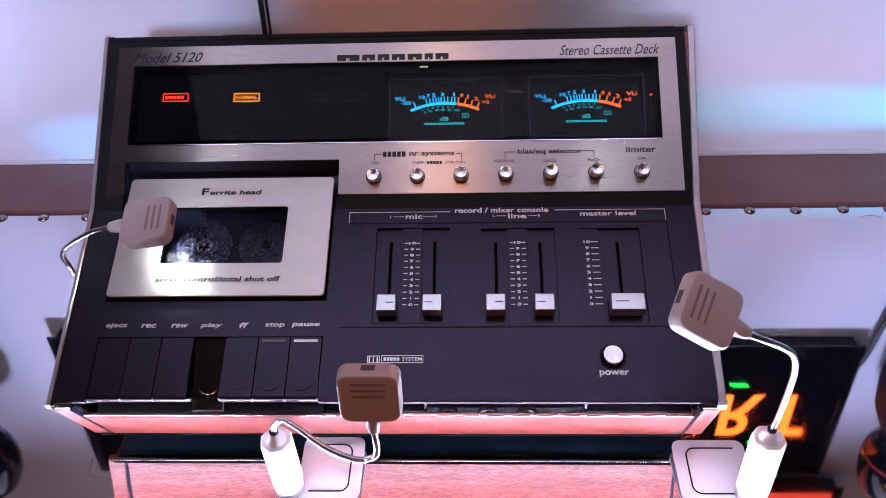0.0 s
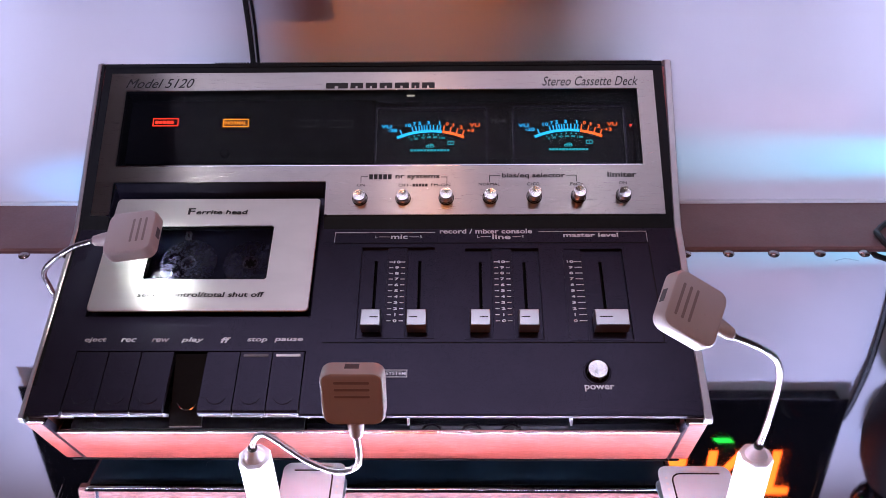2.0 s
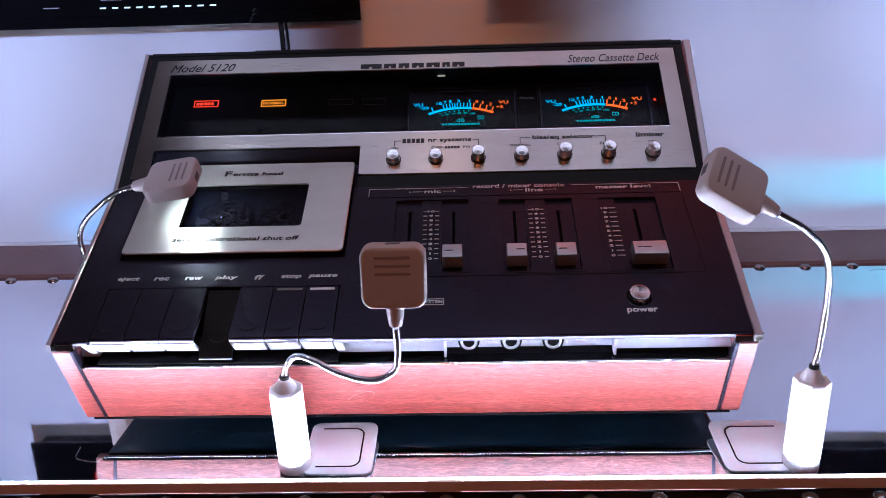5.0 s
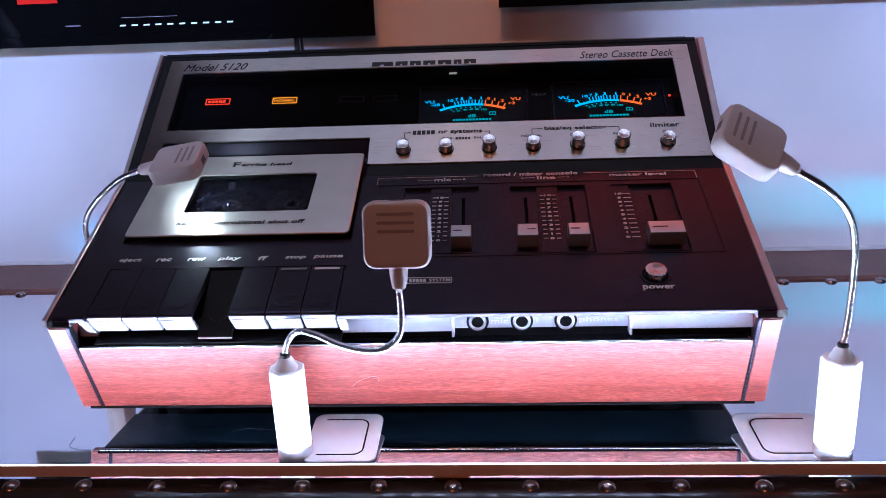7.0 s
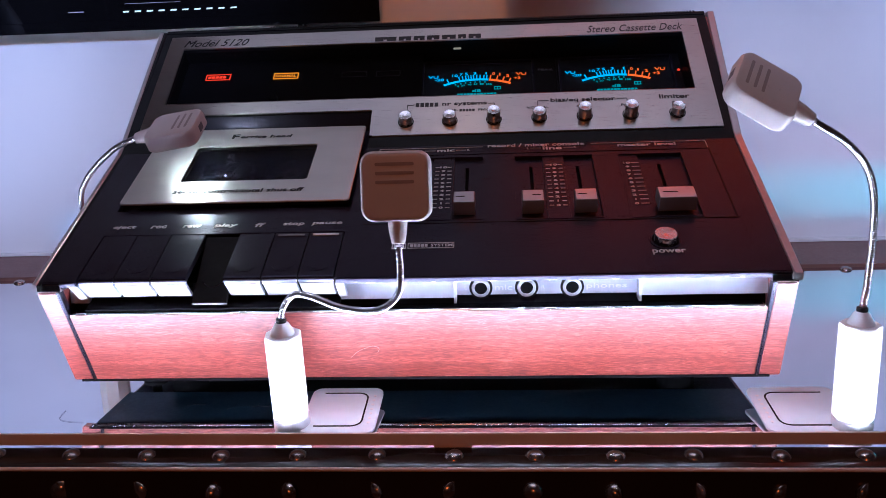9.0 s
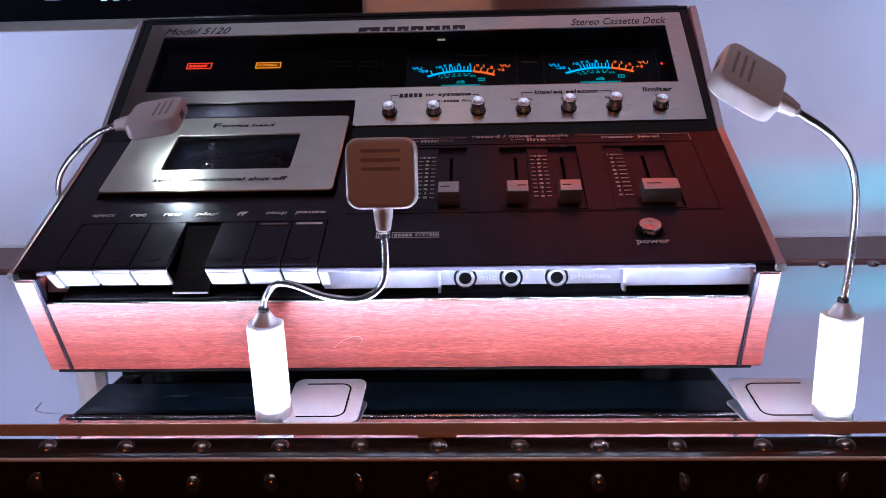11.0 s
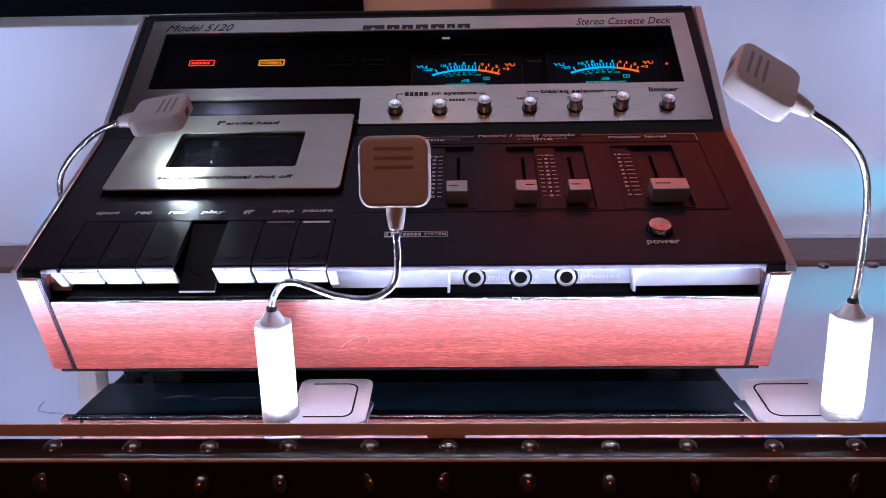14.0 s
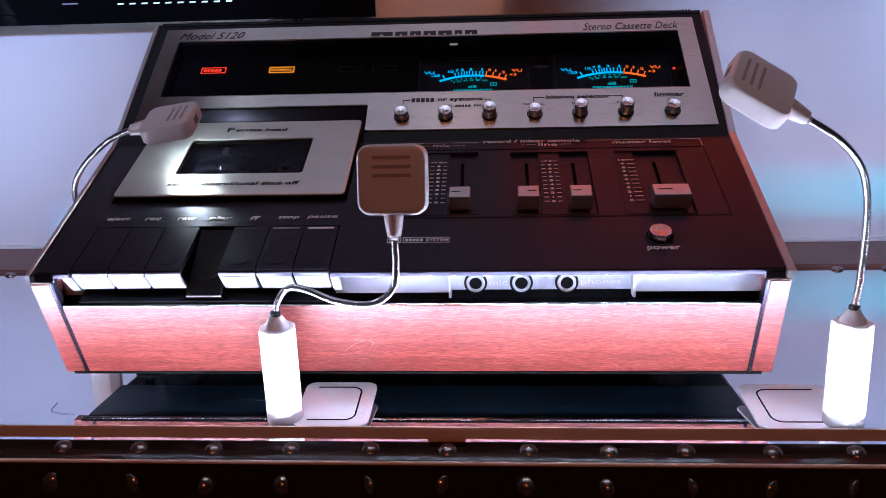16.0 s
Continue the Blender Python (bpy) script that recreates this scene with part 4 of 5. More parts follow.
bars("noise_name", frame_bars(-0.0006, 0.0260, 0.0242, 0.0293, 0.0004) + word_blocks(0.0008, 0.0113, 0.0256, 0.0279, 5), LOW, PRINT_WHITE, deck)
letters("noise_lettering", "SYSTEM", 0.0126, 0.0251, 0.0268, 0.0024, LOW, PRINT_WHITE, deck, heavy=0.012)
m = LOW @ Matrix.Translation((0.1445, 0.0280, 0.0))
pw = part("power_button", lathe([(0.0063, -0.002), (0.0063, 0.0044), (0.0060, 0.0049), (0.0054, 0.0050), (0.0003, 0.0047)], 36), SPUN, deck, "turned aluminium power button")
pw.matrix_basis = m
part("button_collar", loft([[(*p, z) for p in circle(0, 0, r, 36)] for r, z in ((0.0088, -0.0002), (0.0086, 0.0007), (0.0078, 0.0008), (0.0074, -0.002))], closed=True), BLACK, pw, "black dished collar")
part("button_gap", lathe([(0.0075, 0.0001), (0.0064, 0.00035), (0.0030, 0.00035)], 30), BLACK_DEEP, pw)
letters("power_lettering", "power", 0.1357, 0.1540, 0.0170, 0.0044, LOW, PRINT_WHITE, deck, heavy=0.022)

# front below the lip: jack panel, shadow gap, ledge, mahogany board
part("front_panel", rbox(-0.0396, 0.0262, 0.0145, 0.0190, 0.0700, 0.0815, 0.0003), SILVER_FRONT, deck, "blank satin silver panel")
part("front_panel", rbox(0.1288, 0.2000, 0.0145, 0.0190, 0.0700, 0.0815, 0.0003), SILVER_FRONT, deck, "blank satin silver panel")
jp = part("jack_panel", rbox(0.0268, 0.1282, 0.0178, 0.0190, 0.0706, 0.0815, 0.0003), SILVER_FRONT, deck, "satin silver jack panel")
part("front_panel", rbox(-0.2000, -0.1872, 0.0135, 0.0190, 0.0700, 0.0815, 0.0003), SILVER_FRONT, deck, "small satin silver end piece")
part("divider", rbox(0.0258, 0.0272, 0.0100, 0.0178, 0.0680, 0.0812, 0.0003), SILVER_FRONT, deck, "thin upright divider")
part("divider", rbox(0.1280, 0.1294, 0.0100, 0.0178, 0.0680, 0.0812, 0.0003), SILVER_FRONT, deck, "thin upright divider")
for x in (0.0408, 0.0666, 0.0921):
    m = pose(x, 0.0178, 0.0748, 90, 0, 0)
    j = part("jack_socket", loft([[(*p, z) for p in circle(0, 0, r, 30)] for r, z in ((0.0052, 0.0), (0.0052, 0.0018), (0.0046, 0.0024), (0.0036, 0.0024), (0.0034, -0.004))], m, closed=True), KEY_WHITE, jp, "bright jack socket ring")
    part("washer", loft([[(*p, z) for p in circle(0, 0, r, 30)] for r, z in ((0.0066, 0.0), (0.0066, 0.0007), (0.0053, 0.0007), (0.0053, 0.0))], m, closed=True), BLACK_MATT, jp, "black washer")
    part("jack_hole", lathe([(0.0036, 0.0), (0.0036, 0.0012), (0.0010, 0.0012)], 24, m), BLACK_DEEP, jp)
FRONT = Matrix(((1, 0, 0, 0), (0, 0, -1, 0.0178), (0, 1, 0, 0), (0, 0, 0, 1)))
letters("jack_lettering", "L", 0.0316, 0.0330, 0.0748, 0.0022, FRONT, PRINT_SILVER, jp)
letters("jack_lettering", "mic", 0.0486, 0.0586, 0.0748, 0.0032, FRONT, PRINT_SILVER, jp, heavy=0.014)
letters("jack_lettering", "R", 0.0750, 0.0768, 0.0748, 0.0022, FRONT, PRINT_SILVER, jp)
letters("jack_lettering", "phones", 0.1000, 0.1225, 0.0748, 0.0038, FRONT, PRINT_SILVER, jp, heavy=0.014)
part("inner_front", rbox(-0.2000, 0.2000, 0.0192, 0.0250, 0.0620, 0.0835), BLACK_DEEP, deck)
part("shadow_ledge", rbox(-0.1955, 0.1955, 0.0088, 0.0250, 0.0630, 0.0654, 0.0003), TV_BLACK, deck, "glossy black ledge above the front board")
SLANT = 0.0278 / 0.0512


def slant_board(xa, xb, za, zb, y_out, thick, grow=0.0):
    """An upright board that follows the inward slope of the case front; grow: how much wider apart its ends stand at the foot."""
    rows = []
    for x in (xa, xb):
        lp = []
        for z, back in ((za, 0), (zb, 0), (zb, 1), (za, 1)):
            y = 0.006 + (0.065 - z) * SLANT + y_out
            lp.append((x + math.copysign(grow * (0.0815 - z) / 0.068, x), y + back * thick, z))
        rows.append(lp)
    bm = loft(rows)
    bmesh.ops.bevel(bm, geom=bm.edges[:], offset=0.0005, segments=2, affect="EDGES")
    return bm


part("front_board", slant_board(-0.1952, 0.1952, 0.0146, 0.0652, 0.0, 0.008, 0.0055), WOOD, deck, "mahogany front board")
part("board_top_trim", tube([Vector((-0.1955, 0.0066, 0.0656)), Vector((0.1955, 0.0066, 0.0656))], 0.0006, 12), CHROME, deck, "thin bright strip on the board's top edge")
for sgn in (-1, 1):
    prof = [(0.0345, 0.0136, 0.2156, 0.2028), (-0.0020, 0.0808, 0.2088, 0.1972), (0.0040, 0.0855, 0.2095, 0.1972), (0.125, 0.1425, 0.2136, 0.2028), (0.226, 0.2272, 0.2152 + 0.0022 * (sgn > 0), 0.2028), (0.2640, 0.2030, 0.2152, 0.2028), (0.2640, 0.0225, 0.2156, 0.2028), (0.0440, 0.0225, 0.2156, 0.2028), (0.0405, 0.0136, 0.2156, 0.2028)]
    sp = loft([[(sgn * row[2 + k], row[0], row[1]) for row in prof] for k in (0, 1)])
    bmesh.ops.bevel(sp, geom=sp.edges[:], offset=0.0008, segments=2, affect="EDGES")
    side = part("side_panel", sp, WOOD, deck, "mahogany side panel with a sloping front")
    rows = ((-0.0030, 0.0852, 0.2106), (0.004, 0.0884, 0.2108), (0.1249, 0.1444, 0.2138), (0.1285, 0.1472, 0.2139), (0.2272, 0.2298, 0.2157 + 0.0024 * (sgn > 0)), (0.2320, 0.2288, 0.2157 + 0.0024 * (sgn > 0)), (0.2640, 0.2060, 0.2157 + 0.0024 * (sgn > 0)))
    broad = 0.0050 if sgn > 0 else 0.0029
    tp = loft([[(sgn * (x - k), y, z + h) for k, h in ((0.0, -0.0030), (0.0, 0.0006), (0.0005, 0.0012), (broad - 0.0005, 0.0012), (broad, 0.0006), (broad, -0.0030))] for y, z, x in rows])
    part("edge_trim", tp, ALU, side, "satin aluminium edge trim")
    if sgn < 0:
        part("edge_gasket", loft([[(sgn * (x - k), y, z + h) for k, h in ((0.0030, -0.0030), (0.0030, 0.0004), (0.0050, 0.0004), (0.0050, -0.0030))] for y, z, x in rows]), BLACK_MATT, side, "black strip inside the trim")
    part("corner_cap", rbox(min(sgn * 0.2090, sgn * 0.1950), max(sgn * 0.2090, sgn * 0.1950), -0.0018, 0.0060, 0.0812, 0.0856, 0.0008), CHROME, side, "bright corner cap")
    part("joint_strip", slant_board(min(sgn * 0.1972, sgn * 0.1954), max(sgn * 0.1972, sgn * 0.1954), 0.0140, 0.0815, -0.0006, 0.006, 0.0055), BLACK, side, "thin dark joint strip")
part("base_skirt", rbox(-0.2126, 0.2126, 0.0395, 0.2620, 0.0205, 0.0225, 0.0003), BLACK_MATT, deck, "black recessed underside of the case")
part("bottom_pan", rbox(-0.2085, 0.2085, 0.0392, 0.0872, 0.0132, 0.0150, 0.0004), PAN_BLACK, deck, "blue-black sheet metal bottom plate")
part("bottom_pan", rbox(-0.2085, 0.2085, 0.1900, 0.2560, 0.0132, 0.0150, 0.0004), PAN_BLACK, deck, "blue-black sheet metal bottom plate")
for y in (0.0400, 0.0860, 0.1908, 0.2550):
    part("pan_flange", rbox(-0.2080, 0.2080, y - 0.0006, y + 0.0006, 0.0150, 0.0207), BLACK_MATT, deck)
part("front_flange", tube([Vector((-0.2090, 0.0354, 0.0136)), Vector((0.2075, 0.0354, 0.0136))], 0.0013, 14), CHROME, deck, "bright folded flange under the front board")
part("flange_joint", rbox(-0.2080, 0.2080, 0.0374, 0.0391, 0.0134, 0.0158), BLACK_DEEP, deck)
# added strip that keeps the bright flange from showing below the board
part("flange_mask", rbox(-0.2100, 0.2090, 0.0330, 0.0339, 0.0132, 0.0146), BLACK_DEEP, deck, "near-black strip added to mask the flange under the front board")
for x in (-0.1695, 0.1700):
    for y in (0.1010, 0.1760):
        part("foot", lathe([(0.0110, -0.0022), (0.0125, -0.0012), (0.0125, 0.0195), (0.0110, 0.0206)], 24, Matrix.Translation((x, y, 0.0))), RUBBER, deck, "black rubber foot")
screw = lathe([(0.0022, 0.0050), (0.0022, 0.0085), (0.0085, 0.0090), (0.0085, 0.0112), (0.0035, 0.0118), (0.0035, 0.0206)], 20, Matrix.Translation((-0.1945, 0.1010, 0.0)))
part("bottom_screw", screw, BLACK_MATT, deck, "black screw with a broad washer")
rng = random.Random(5)
for x, y, r, a0, a1 in ((-0.118, 0.058, 0.009, 20, 200), (-0.104, 0.066, 0.006, 160, 330), (-0.150, 0.060, 0.010, 60, 150), (-0.085, 0.055, 0.005, 200, 350), (0.008, 0.048, 0.010, 190, 300), (0.074, 0.064, 0.006, 30, 80)):
    line = [(x + r * (1 + 0.25 * rng.random()) * math.cos(radians(a0 + (a1 - a0) * i / 5)), y + 0.6 * r * math.sin(radians(a0 + (a1 - a0) * i / 5)), 0.0131) for i in range(6)]
    part("scuff", tube(spline(line, 6), 0.00006, 6), PRINT_DIM, bpy.data.objects["bottom_pan"], "pale scuff in the blue-black paint")


# ---- gooseneck lamps ----
def gooseneck_lamp(label, base, body_h, neck_pts, head_m, lit, spin=0.0, lean=0.0):
    lamp = thing("gooseneck_lamp", label, "lamp", group="small gooseneck lamps")
    bx, by = base
    M = pose(bx, by, 0.0104 * math.sin(radians(lean)), lean, 0, 0) @ Matrix.Rotation(radians(spin), 4, "Z")
    octo = [(0.0105 * math.cos(radians(22.5 + 45 * i)), 0.0105 * math.sin(radians(22.5 + 45 * i))) for i in range(8)]
    body = part("body", loft([[(x * s, y * s, z) for x, y in octo] for s, z in ((0.97, 0.0055), (1, 0.0065), (1, body_h - 0.001), (0.96, body_h))], M), LAMP_BODY, lamp, "white faceted plastic body")
    part("base_ring", lathe([(0.0100, -0.0021), (0.0104, -0.0015), (0.0104, 0.0050), (0.0100, 0.0056)], 30, M), ALU, lamp, "satin metal base ring")
    part("cone", lathe([(0.0068, body_h - 0.0002), (0.0066, body_h + 0.0010), (0.0042, body_h + 0.0056), (0.0032, body_h + 0.0068), (0.0022, body_h + 0.0070)], 26, M), NECK_MAT, lamp, "metal cone at the neck")
    part("collar", lathe([(0.0027, body_h + 0.0066), (0.0029, body_h + 0.0072), (0.0029, body_h + 0.0090), (0.0024, body_h + 0.0094)], 20, M), BLACK_MATT, lamp, "dark collar at the foot of the neck")
    line = spline(neck_pts, 16)
    part("neck", tube(line, 0.0019, 12, 0.0013, 0.00014), COIL_MAT, lamp, "coiled chrome gooseneck")
    # head: rounded shell, slots in its back, plug opening in its tip
    s = 0.0167
    rings = []
    for inset, z in ((0.0026, 0.0), (0.0010, -0.0006), (0.0, -0.0026), (0.0, -0.0098), (0.0012, -0.0112), (0.0030, -0.0116)):
        rings.append([(x, y, z) for x, y in rr_loop(-s + inset, s - inset, -s + inset, s - inset, 0.0062 - inset * 0.6, 6)])
    head = part("head", loft(rings, head_m), WHITE_PLASTIC, lamp, "white rounded square lamp head")
    for k in range(3):
        y = 0.0022 + k * 0.0042
        sl = prism(rr_loop(-0.0092, 0.0092, y - 0.0008, y + 0.0008, 0.0007, 3), -0.0004, 0.00012, head_m)
        # raised plate; the grey colour gives the slot its shade
        part("slot", sl, SLOT_GREY, head, "flat slot mark, the slot's shade put into grey")
    # solid block; dark grey stands for the shade inside the opening
    part("plug_opening", rbox(-0.0038, 0.0038, s - 0.0010, s + 0.0001, -0.0085, -0.0040, 0.0003, m=head_m), PORT_GREY, head, "small opening, its shade put into dark grey")
    part("led_panel", prism(rr_loop(-0.0068, 0.0068, -0.0068, 0.0068, 0.002, 4), -0.0126, -0.0114, head_m), GLOW_HEAD if lit else PRINT_WHITE, head, "lit square light panel" if lit else "square light panel, unlit")
    sock = lathe([(0.0048, 0.0), (0.0044, 0.0050), (0.0034, 0.0105), (0.0028, 0.0110)], 20, head_m @ Matrix.Translation((0, -s + 0.0004, -0.0060)) @ Matrix.Rotation(radians(90), 4, "X"))
    part("socket", sock, WHITE_PLASTIC, head, "tapered white socket")
    return lamp


def bracket_plate(x0, x1, y0, y1, flip):
    """A thin steel plate with a pressed loop slot and a row of small holes at one edge."""
    pl = thing("steel_bracket", "thin satin steel bracket plate on the mirror tabletop", "bracket", Matrix.Translation((0, y0, TZ)) @ Matrix.Rotation(radians(7), 4, "X") @ Matrix.Translation((0, -y0, 0)), group="lamp brackets")
    part("plate", prism(rr_loop(x0, x1, y0, y1, 0.006, 5), 0.0004, 0.0020, bevel=0.0004), STEEL_PLATE, pl)
    side, near = (x1 - 0.0085, x0 + 0.008) if not flip else (x0 + 0.0085, x1 - 0.008)
    d = 0.006 if not flip else -0.006
    pts = [(near, y1 - 0.0065), (side - d, y1 - 0.0065)]
    pts += [(side - d + d * math.sin(radians(q)), y1 - 0.0125 + 0.006 * math.cos(radians(q))) for q in (15, 30, 45, 60, 75)]
    pts += [(side, y1 - 0.0125), (side, y0 + 0.0125)]
    pts += [(side - d + d * math.cos(radians(q)), y0 + 0.0125 - 0.006 * math.sin(radians(q))) for q in (15, 30, 45, 60, 75)]
    pts += [(side - d, y0 + 0.0065), (near, y0 + 0.0065)]
    part("slot_line", tube([Vector((x, y, 0.0018)) for x, y in pts], 0.0006, 8), BLACK_DEEP, pl, "dark pressed slot line")
    ex = x1 - 0.0045 if not flip else x0 + 0.0045
    for k in range(7):
        v = y0 + 0.010 + k * (y1 - y0 - 0.020) / 6
        part("hole", lathe([(0.0010, 0.0019), (0.0010, 0.0022), (0.0004, 0.0022)], 10, Matrix.Translation((ex, v, 0))), PRINT_WHITE, pl, "small pale hole")
    return pl


HEAD_R = basis((0.1795, -0.0270, 0.1853), (1, 0, 0), (-0.851, 0.083, 0.517), (0.349, -0.641, 0.678))
HEAD_M = basis((0.0034, -0.0505, 0.1441), (1, 0, 0), (0, 0.11, 0.994), (0, -0.994, 0.11))
HEAD_L = basis((-0.1544, 0.0826, 0.1683), (1, 0, 0), (0.989, -0.02, 0.144), (-0.144, -0.40, 0.905))


def socket_end(hm):
    return hm @ Vector((0, -0.0284, -0.0060))


gooseneck_lamp("white gooseneck lamp standing in front of the deck", (-0.0690, -0.0005), 0.0560,
               [(-0.0688, -0.0060, 0.0635), (-0.0672, -0.0070, 0.0715), (-0.0600, -0.0095, 0.0800), (-0.0480, -0.0180, 0.0815), (-0.0300, -0.0300, 0.0790), (-0.0110, -0.0390, 0.0800), (0.0005, -0.0430, 0.0880), (0.0035, -0.0460, 0.1000), socket_end(HEAD_M)], HEAD_M, False, spin=10, lean=5.0)
gooseneck_lamp("white gooseneck lamp beside the deck, neck bent inward", (0.2408, -0.0050), 0.0585,
               [(0.2408, -0.0050, 0.0660), (0.2422, -0.0048, 0.0800), (0.2420, -0.0065, 0.1060), (0.2385, -0.0110, 0.1280), (0.2310, -0.0160, 0.1440), (0.2170, -0.0225, 0.1570), socket_end(HEAD_R)], HEAD_R, False, spin=0)
gooseneck_lamp("white gooseneck lamp bent over the cassette door, lit", (-0.2358, 0.1200), 0.0560,
               [(-0.2358, 0.1200, 0.0630), (-0.2375, 0.1190, 0.0800), (-0.2395, 0.1165, 0.1030), (-0.2360, 0.1090, 0.1160), (-0.2285, 0.1020, 0.1275), (-0.2150, 0.0945, 0.1400), (-0.1970, 0.0885, 0.1525), socket_end(HEAD_L)], HEAD_L, True, spin=15)
bracket_plate(-0.0640, -0.0205, -0.0105, 0.0385, False)
bracket_plate(0.1955, 0.2450, -0.0110, 0.0365, True)


# ---- unseen floor lamp behind the viewer, added as a fixture for the warm light ----
fl = thing("unseen_floor_lamp", "unseen warm lamp, its tall black pole and shade added", "lamp", pose(-0.10, -1.56, -0.75))
part("base", lathe([(0.13, 0.0), (0.13, 0.015), (0.03, 0.03), (0.02, 0.06)], 28), BLACK_MATT, fl)
part("pole", lathe([(0.011, 0.05), (0.011, 1.30), (0.008, 1.305)], 16), BLACK_MATT, fl)
part("shade", rbox(-0.17, 0.17, -0.02, 0.02, -0.13, 0.13, 0.006, m=Matrix.Translation((0, 0, 1.385)) @ Matrix.Rotation(radians(-18), 4, "X")), FLOOR_MAT, fl)

# ---- screens on the wall above the deck ----
def screen(label, x0, x1, z0, h, tilt, y_bot):
    tv = thing("wall_screen", label, "screen", pose((x0 + x1) / 2, y_bot, z0, tilt, 0, 0), group="screens on the wall")
    w = (x1 - x0) / 2
    part("housing", rbox(-w + 0.008, w - 0.008, 0.0, 0.020, 0.002, h - 0.004, 0.003), BLACK_MATT, tv, "black plastic housing")
    bez = bmesh.new()
    for q in (rbox(-w, w, -0.003, 0.0, 0, 0.011, 0.0008), rbox(-w, w, -0.003, 0.0, h - 0.009, h, 0.0008), rbox(-w, -w + 0.009, -0.003, 0.0, 0.011, h - 0.009, 0.0008), rbox(w - 0.009, w, -0.003, 0.0, 0.011, h - 0.009, 0.0008)):
        join(bez, q)
    part("bezel", bez, TV_BLACK, tv, "glossy black bezel")
    part("panel", rbox(-w + 0.009, w - 0.009, -0.0012, 0.0002, 0.011, h - 0.009), TV_BLACK, tv, "dark glossy screen")
    part("mount", rbox(-0.06, 0.06, 0.020, 0.023, h * 0.3, h * 0.6, 0.002), BLACK_MATT, tv)
    return tv


tv_l = screen("glossy black screen on the wall, switched off", -0.502, -0.0625, 0.2420, 0.262, 3.0, 0.405)
tv_r = screen("glossy black screen with orange letters and green marks", 0.062, 0.552, 0.2645, 0.250, 2.0, 0.408)
tv_u = screen("screen glowing dull red, above the lettered screen", 0.072, 0.600, 0.553, 0.200, 4.0, 0.404)
SCR = Matrix(((1, 0, 0, 0), (0, 0, -1, -0.0014), (0, 1, 0, 0), (0, 0, 0, 1)))
letters("screen_letter", "R", 0.083, 0.136, 0.1275, 0.079, SCR, GLOW_TEXT, tv_r, heavy=0.014)
letters("screen_letter", "T", 0.146, 0.200, 0.1275, 0.079, SCR, GLOW_TEXT, tv_r, heavy=0.014)
for row in word_blocks(-0.225, 0.070, 0.088, 0.167, 5, 0.25):
    bars("screen_text_block", [row], SCR, GLOW_TEXT, tv_r, label="lit orange letter shown as a block")
# reflected lights and streaks drawn as glowing bars on the dark glass
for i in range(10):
    bars("screen_glint", [(-0.0430 + i * 0.0124, -0.0368 + i * 0.0124, 0.0180, 0.0195)], SCR, GLOW_GLINT, tv_l, slant=0.5, label="small glowing bar for a reflected light")
bars("screen_streak", [(-0.040, 0.018, 0.0262, 0.0267)], SCR, GLOW_STREAK, tv_l, label="faint glowing line for a reflection streak")
bars("screen_streak", [(-0.100, -0.084, 0.0196, 0.0206)], SCR, GLOW_STREAK, tv_l, label="faint glowing line for a reflection streak")
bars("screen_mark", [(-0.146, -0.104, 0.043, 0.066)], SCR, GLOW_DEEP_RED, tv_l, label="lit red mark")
bars("screen_mark", [(0.084, 0.106, 0.066, 0.073)], SCR, GLOW_GREEN, tv_r, slant=1.0)
bars("screen_mark", [(0.130, 0.145, 0.178, 0.184)], SCR, GLOW_GREEN, tv_r)
bars("screen_picture", [(-0.250, 0.250, 0.013, 0.189)], SCR, glow("red_screen_picture", (1.0, 0.07, 0.04), 0.75), tv_u, label="plain red picture")


def cable(label, pts, r=0.0022):
    return tagged(make("cable", tube(spline(pts, 10), r, 8), CABLE_MAT), label, "cable")


cable("black cable hanging below the screen against the wall", [(-0.146, 0.412, 0.262), (-0.147, 0.418, 0.20), (-0.150, 0.424, 0.12), (-0.149, 0.424, 0.02)], 0.0026)
cable("thin black cable hanging below the screen", [(-0.142, 0.414, 0.262), (-0.1425, 0.424, 0.21), (-0.145, 0.427, 0.14), (-0.1445, 0.427, 0.02)], 0.0014)
cable("black cable hanging from the screen's corner", [(0.538, 0.424, 0.306), (0.551, 0.412, 0.306), (0.558, 0.410, 0.285), (0.562, 0.410, 0.250), (0.565, 0.410, 0.215), (0.564, 0.410, 0.160), (0.560, 0.410, 0.110), (0.548, 0.405, 0.060), (0.542, 0.396, 0.025), (0.552, 0.385, 0.004)], 0.0036)
cable("black cable coming over the table's back edge", [(0.53, 0.395, 0.0046), (0.494, 0.362, 0.0050), (0.4865, 0.343, 0.0085), (0.492, 0.325, 0.0045), (0.515, 0.290, 0.0032), (0.60, 0.270, 0.0032)], 0.0030)

part("scratch", tube(spline([(-0.0376, 0.0241, 0.0309), (-0.0328, 0.0217, 0.0354), (-0.0273, 0.0200, 0.0385), (-0.0228, 0.0193, 0.0398), (-0.0198, 0.0203, 0.0380), (-0.0210, 0.0222, 0.0345)], 6), 0.00011, 6), SCRATCH_MAT, bpy.data.objects["front_board"], "pale curved scratch in the varnish")


def thread(label, pts):
    return tagged(make("lint_thread", tube(spline(pts, 8), 0.00013, 6), PRINT_DIM), label, "thread", group="lint threads")


thread("fine grey lint thread on the mirror tabletop", [(-0.218, 0.024, -0.0019), (-0.2155, 0.012, -0.0019), (-0.207, 0.008, -0.0019), (-0.198, 0.007, -0.0019)])
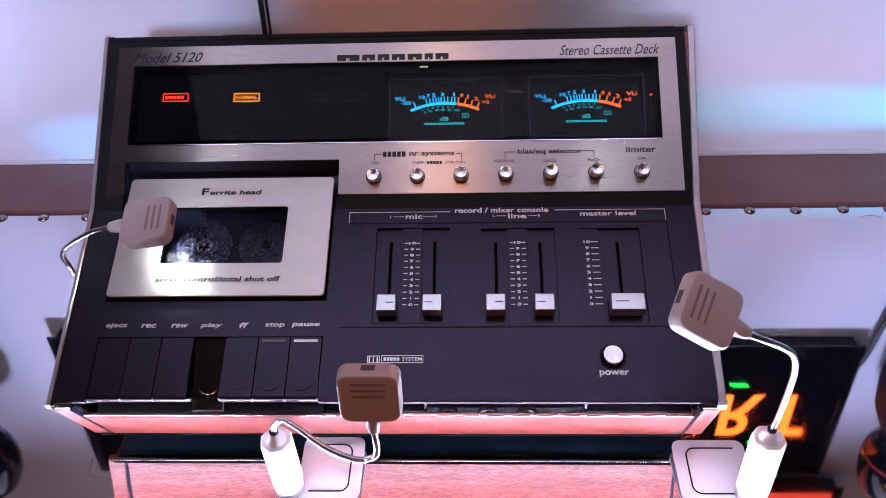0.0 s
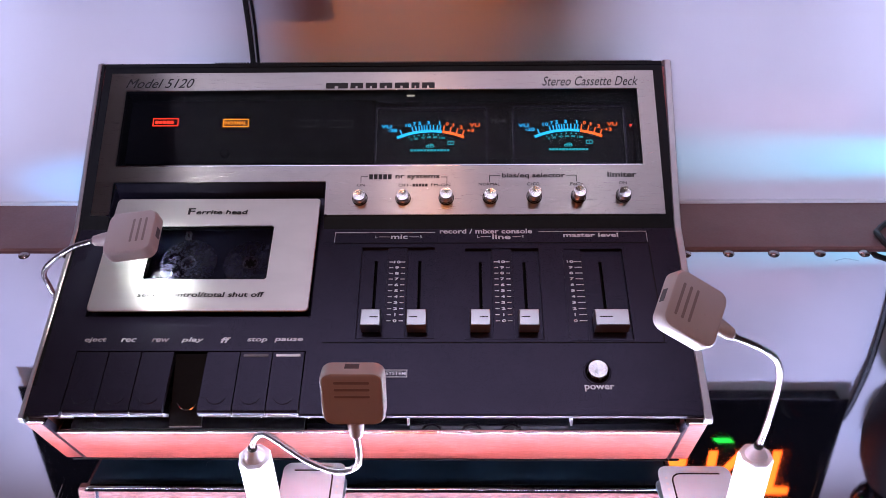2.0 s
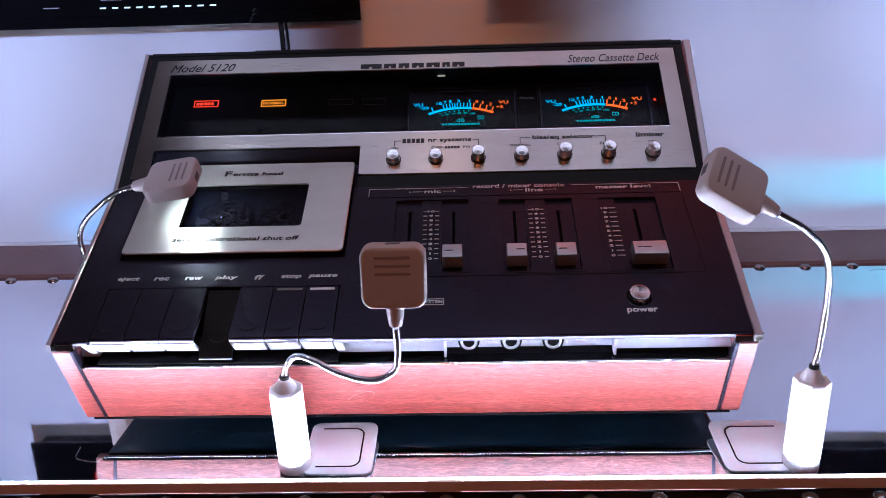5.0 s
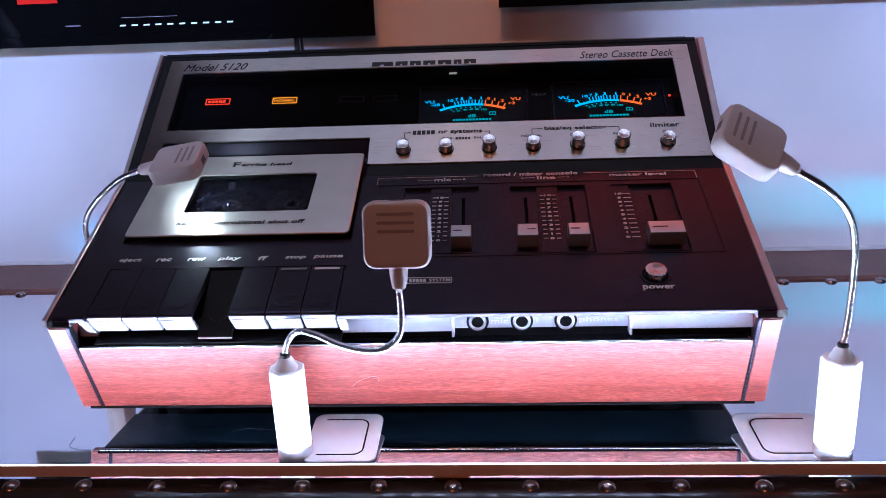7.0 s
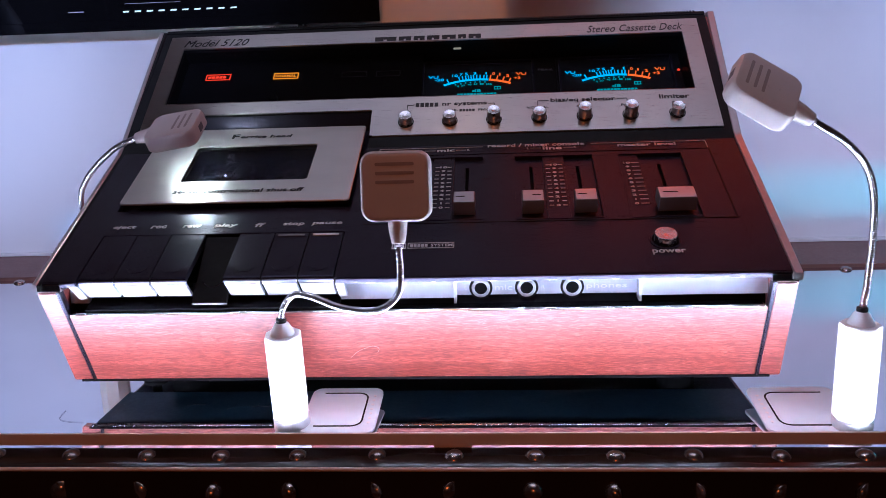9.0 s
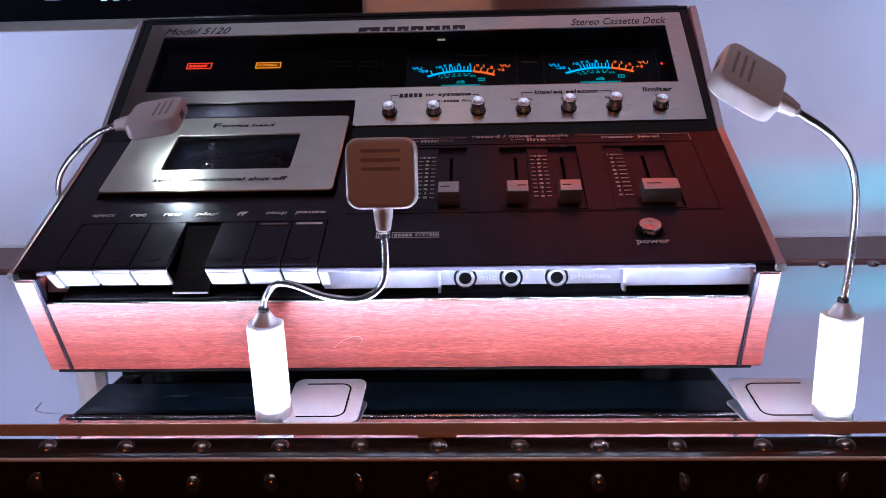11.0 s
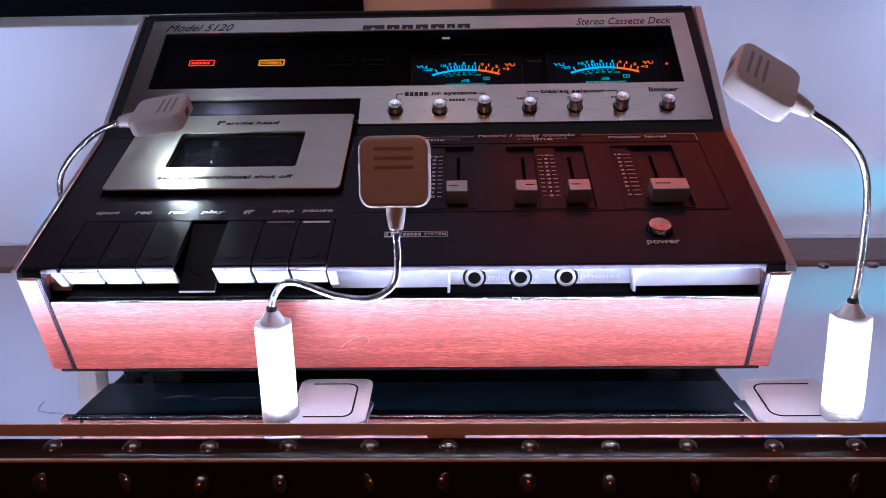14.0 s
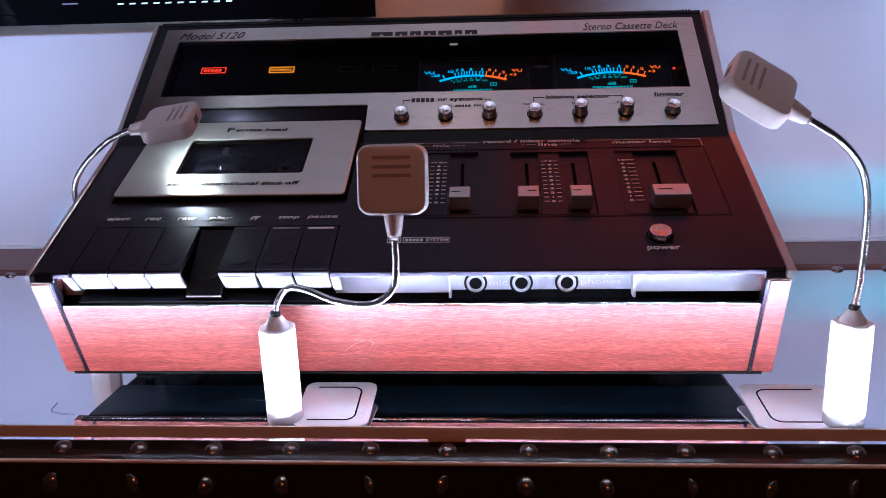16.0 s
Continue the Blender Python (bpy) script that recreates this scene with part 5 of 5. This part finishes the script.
thread("fine grey lint thread near the back rivets", [(0.432, 0.313, -0.0019), (0.440, 0.3165, -0.0019), (0.447, 0.317, -0.0019), (0.455, 0.313, -0.0019)])

# small loudspeakers at the table ends, a red line round each
def loudspeaker(x, y, turn, label, lined):
    sp = thing("loudspeaker", label, "loudspeaker", pose(x, y, TZ, 0, 0, turn), group="small loudspeakers")
    part("foot", lathe([(0.030, 0.0002), (0.032, 0.003), (0.030, 0.006), (0.008, 0.011), (0.003, 0.011)], 32), BLACK_MATT, sp, "round black foot")
    part("stem", tube(spline([(0, 0, 0.008), (0.004, 0, 0.05), (0.002, 0, 0.09), (0, 0, 0.125)]), 0.006, 14), TV_BLACK, sp)
    part("driver_case", lathe([(0.004, 0.112), (0.020, 0.116), (0.037, 0.136), (0.047, 0.160), (0.0525, 0.190), (0.0530, 0.216), (0.048, 0.248), (0.036, 0.276), (0.022, 0.290)], 32), BLACK_MATT, sp, "oval black case")
    part("top_case", lathe([(0.006, 0.290), (0.026, 0.296), (0.037, 0.310), (0.041, 0.338), (0.037, 0.366), (0.026, 0.386), (0.003, 0.390)], 32), TV_BLACK, sp, "round glossy black case")
    if lined:
        part("red_line", loft([[(*p, z) for p in circle(0, 0, r, 32)] for r, z in ((0.0385, 0.322), (0.0402, 0.322), (0.0405, 0.325), (0.0390, 0.325))], closed=True), RED_PAINT, sp, "thin red line")
    return sp


loudspeaker(0.558, 0.280, 0, "black rounded loudspeaker on a slim foot, thin red line", True)
loudspeaker(-0.560, 0.280, 180, "plain black rounded loudspeaker on a slim foot", False)

# unseen cyan strip beyond the ledge end, added for the wall's cyan glow
cy = thing("cyan_light_strip", "unseen cyan light strip, added for the glow on the wall", "light strip")
part("tape", rbox(0.740, 1.04, 0.4180, 0.4200, 0.034, 0.050), GLOW_CYAN_STRIP, cy)
part("back_plate", rbox(0.738, 1.042, 0.4140, 0.4178, 0.030, 0.054), BLACK_MATT, cy)
pn = thing("ceiling_panel", "flat white ceiling light panel", "lamp", pose(0.0, -0.03, 1.3))
part("frame", rbox(-0.57, 0.57, -0.220, 0.220, -0.014, 0.0, 0.002), WHITE_PLASTIC, pn)
dl = thing("ceiling_lamp", "narrow warm ceiling lamp below the light panel", "lamp", pose(0.0, -0.42, 1.3))
part("housing", rbox(-0.050, 0.050, -0.085, 0.085, -0.036, -0.0145, 0.003), WHITE_PLASTIC, dl)
for x in (-0.51, -0.065, 0.335):
    sp = thing("downlight", "small round white downlight below the light panel", "lamp", pose(x, -0.45, 1.30), group="downlights in the ceiling")
    part("housing", lathe([(0.026, 0.0), (0.026, -0.022), (0.023, -0.024), (0.021, -0.012), (0.004, -0.012)], 28), WHITE_PLASTIC, sp)
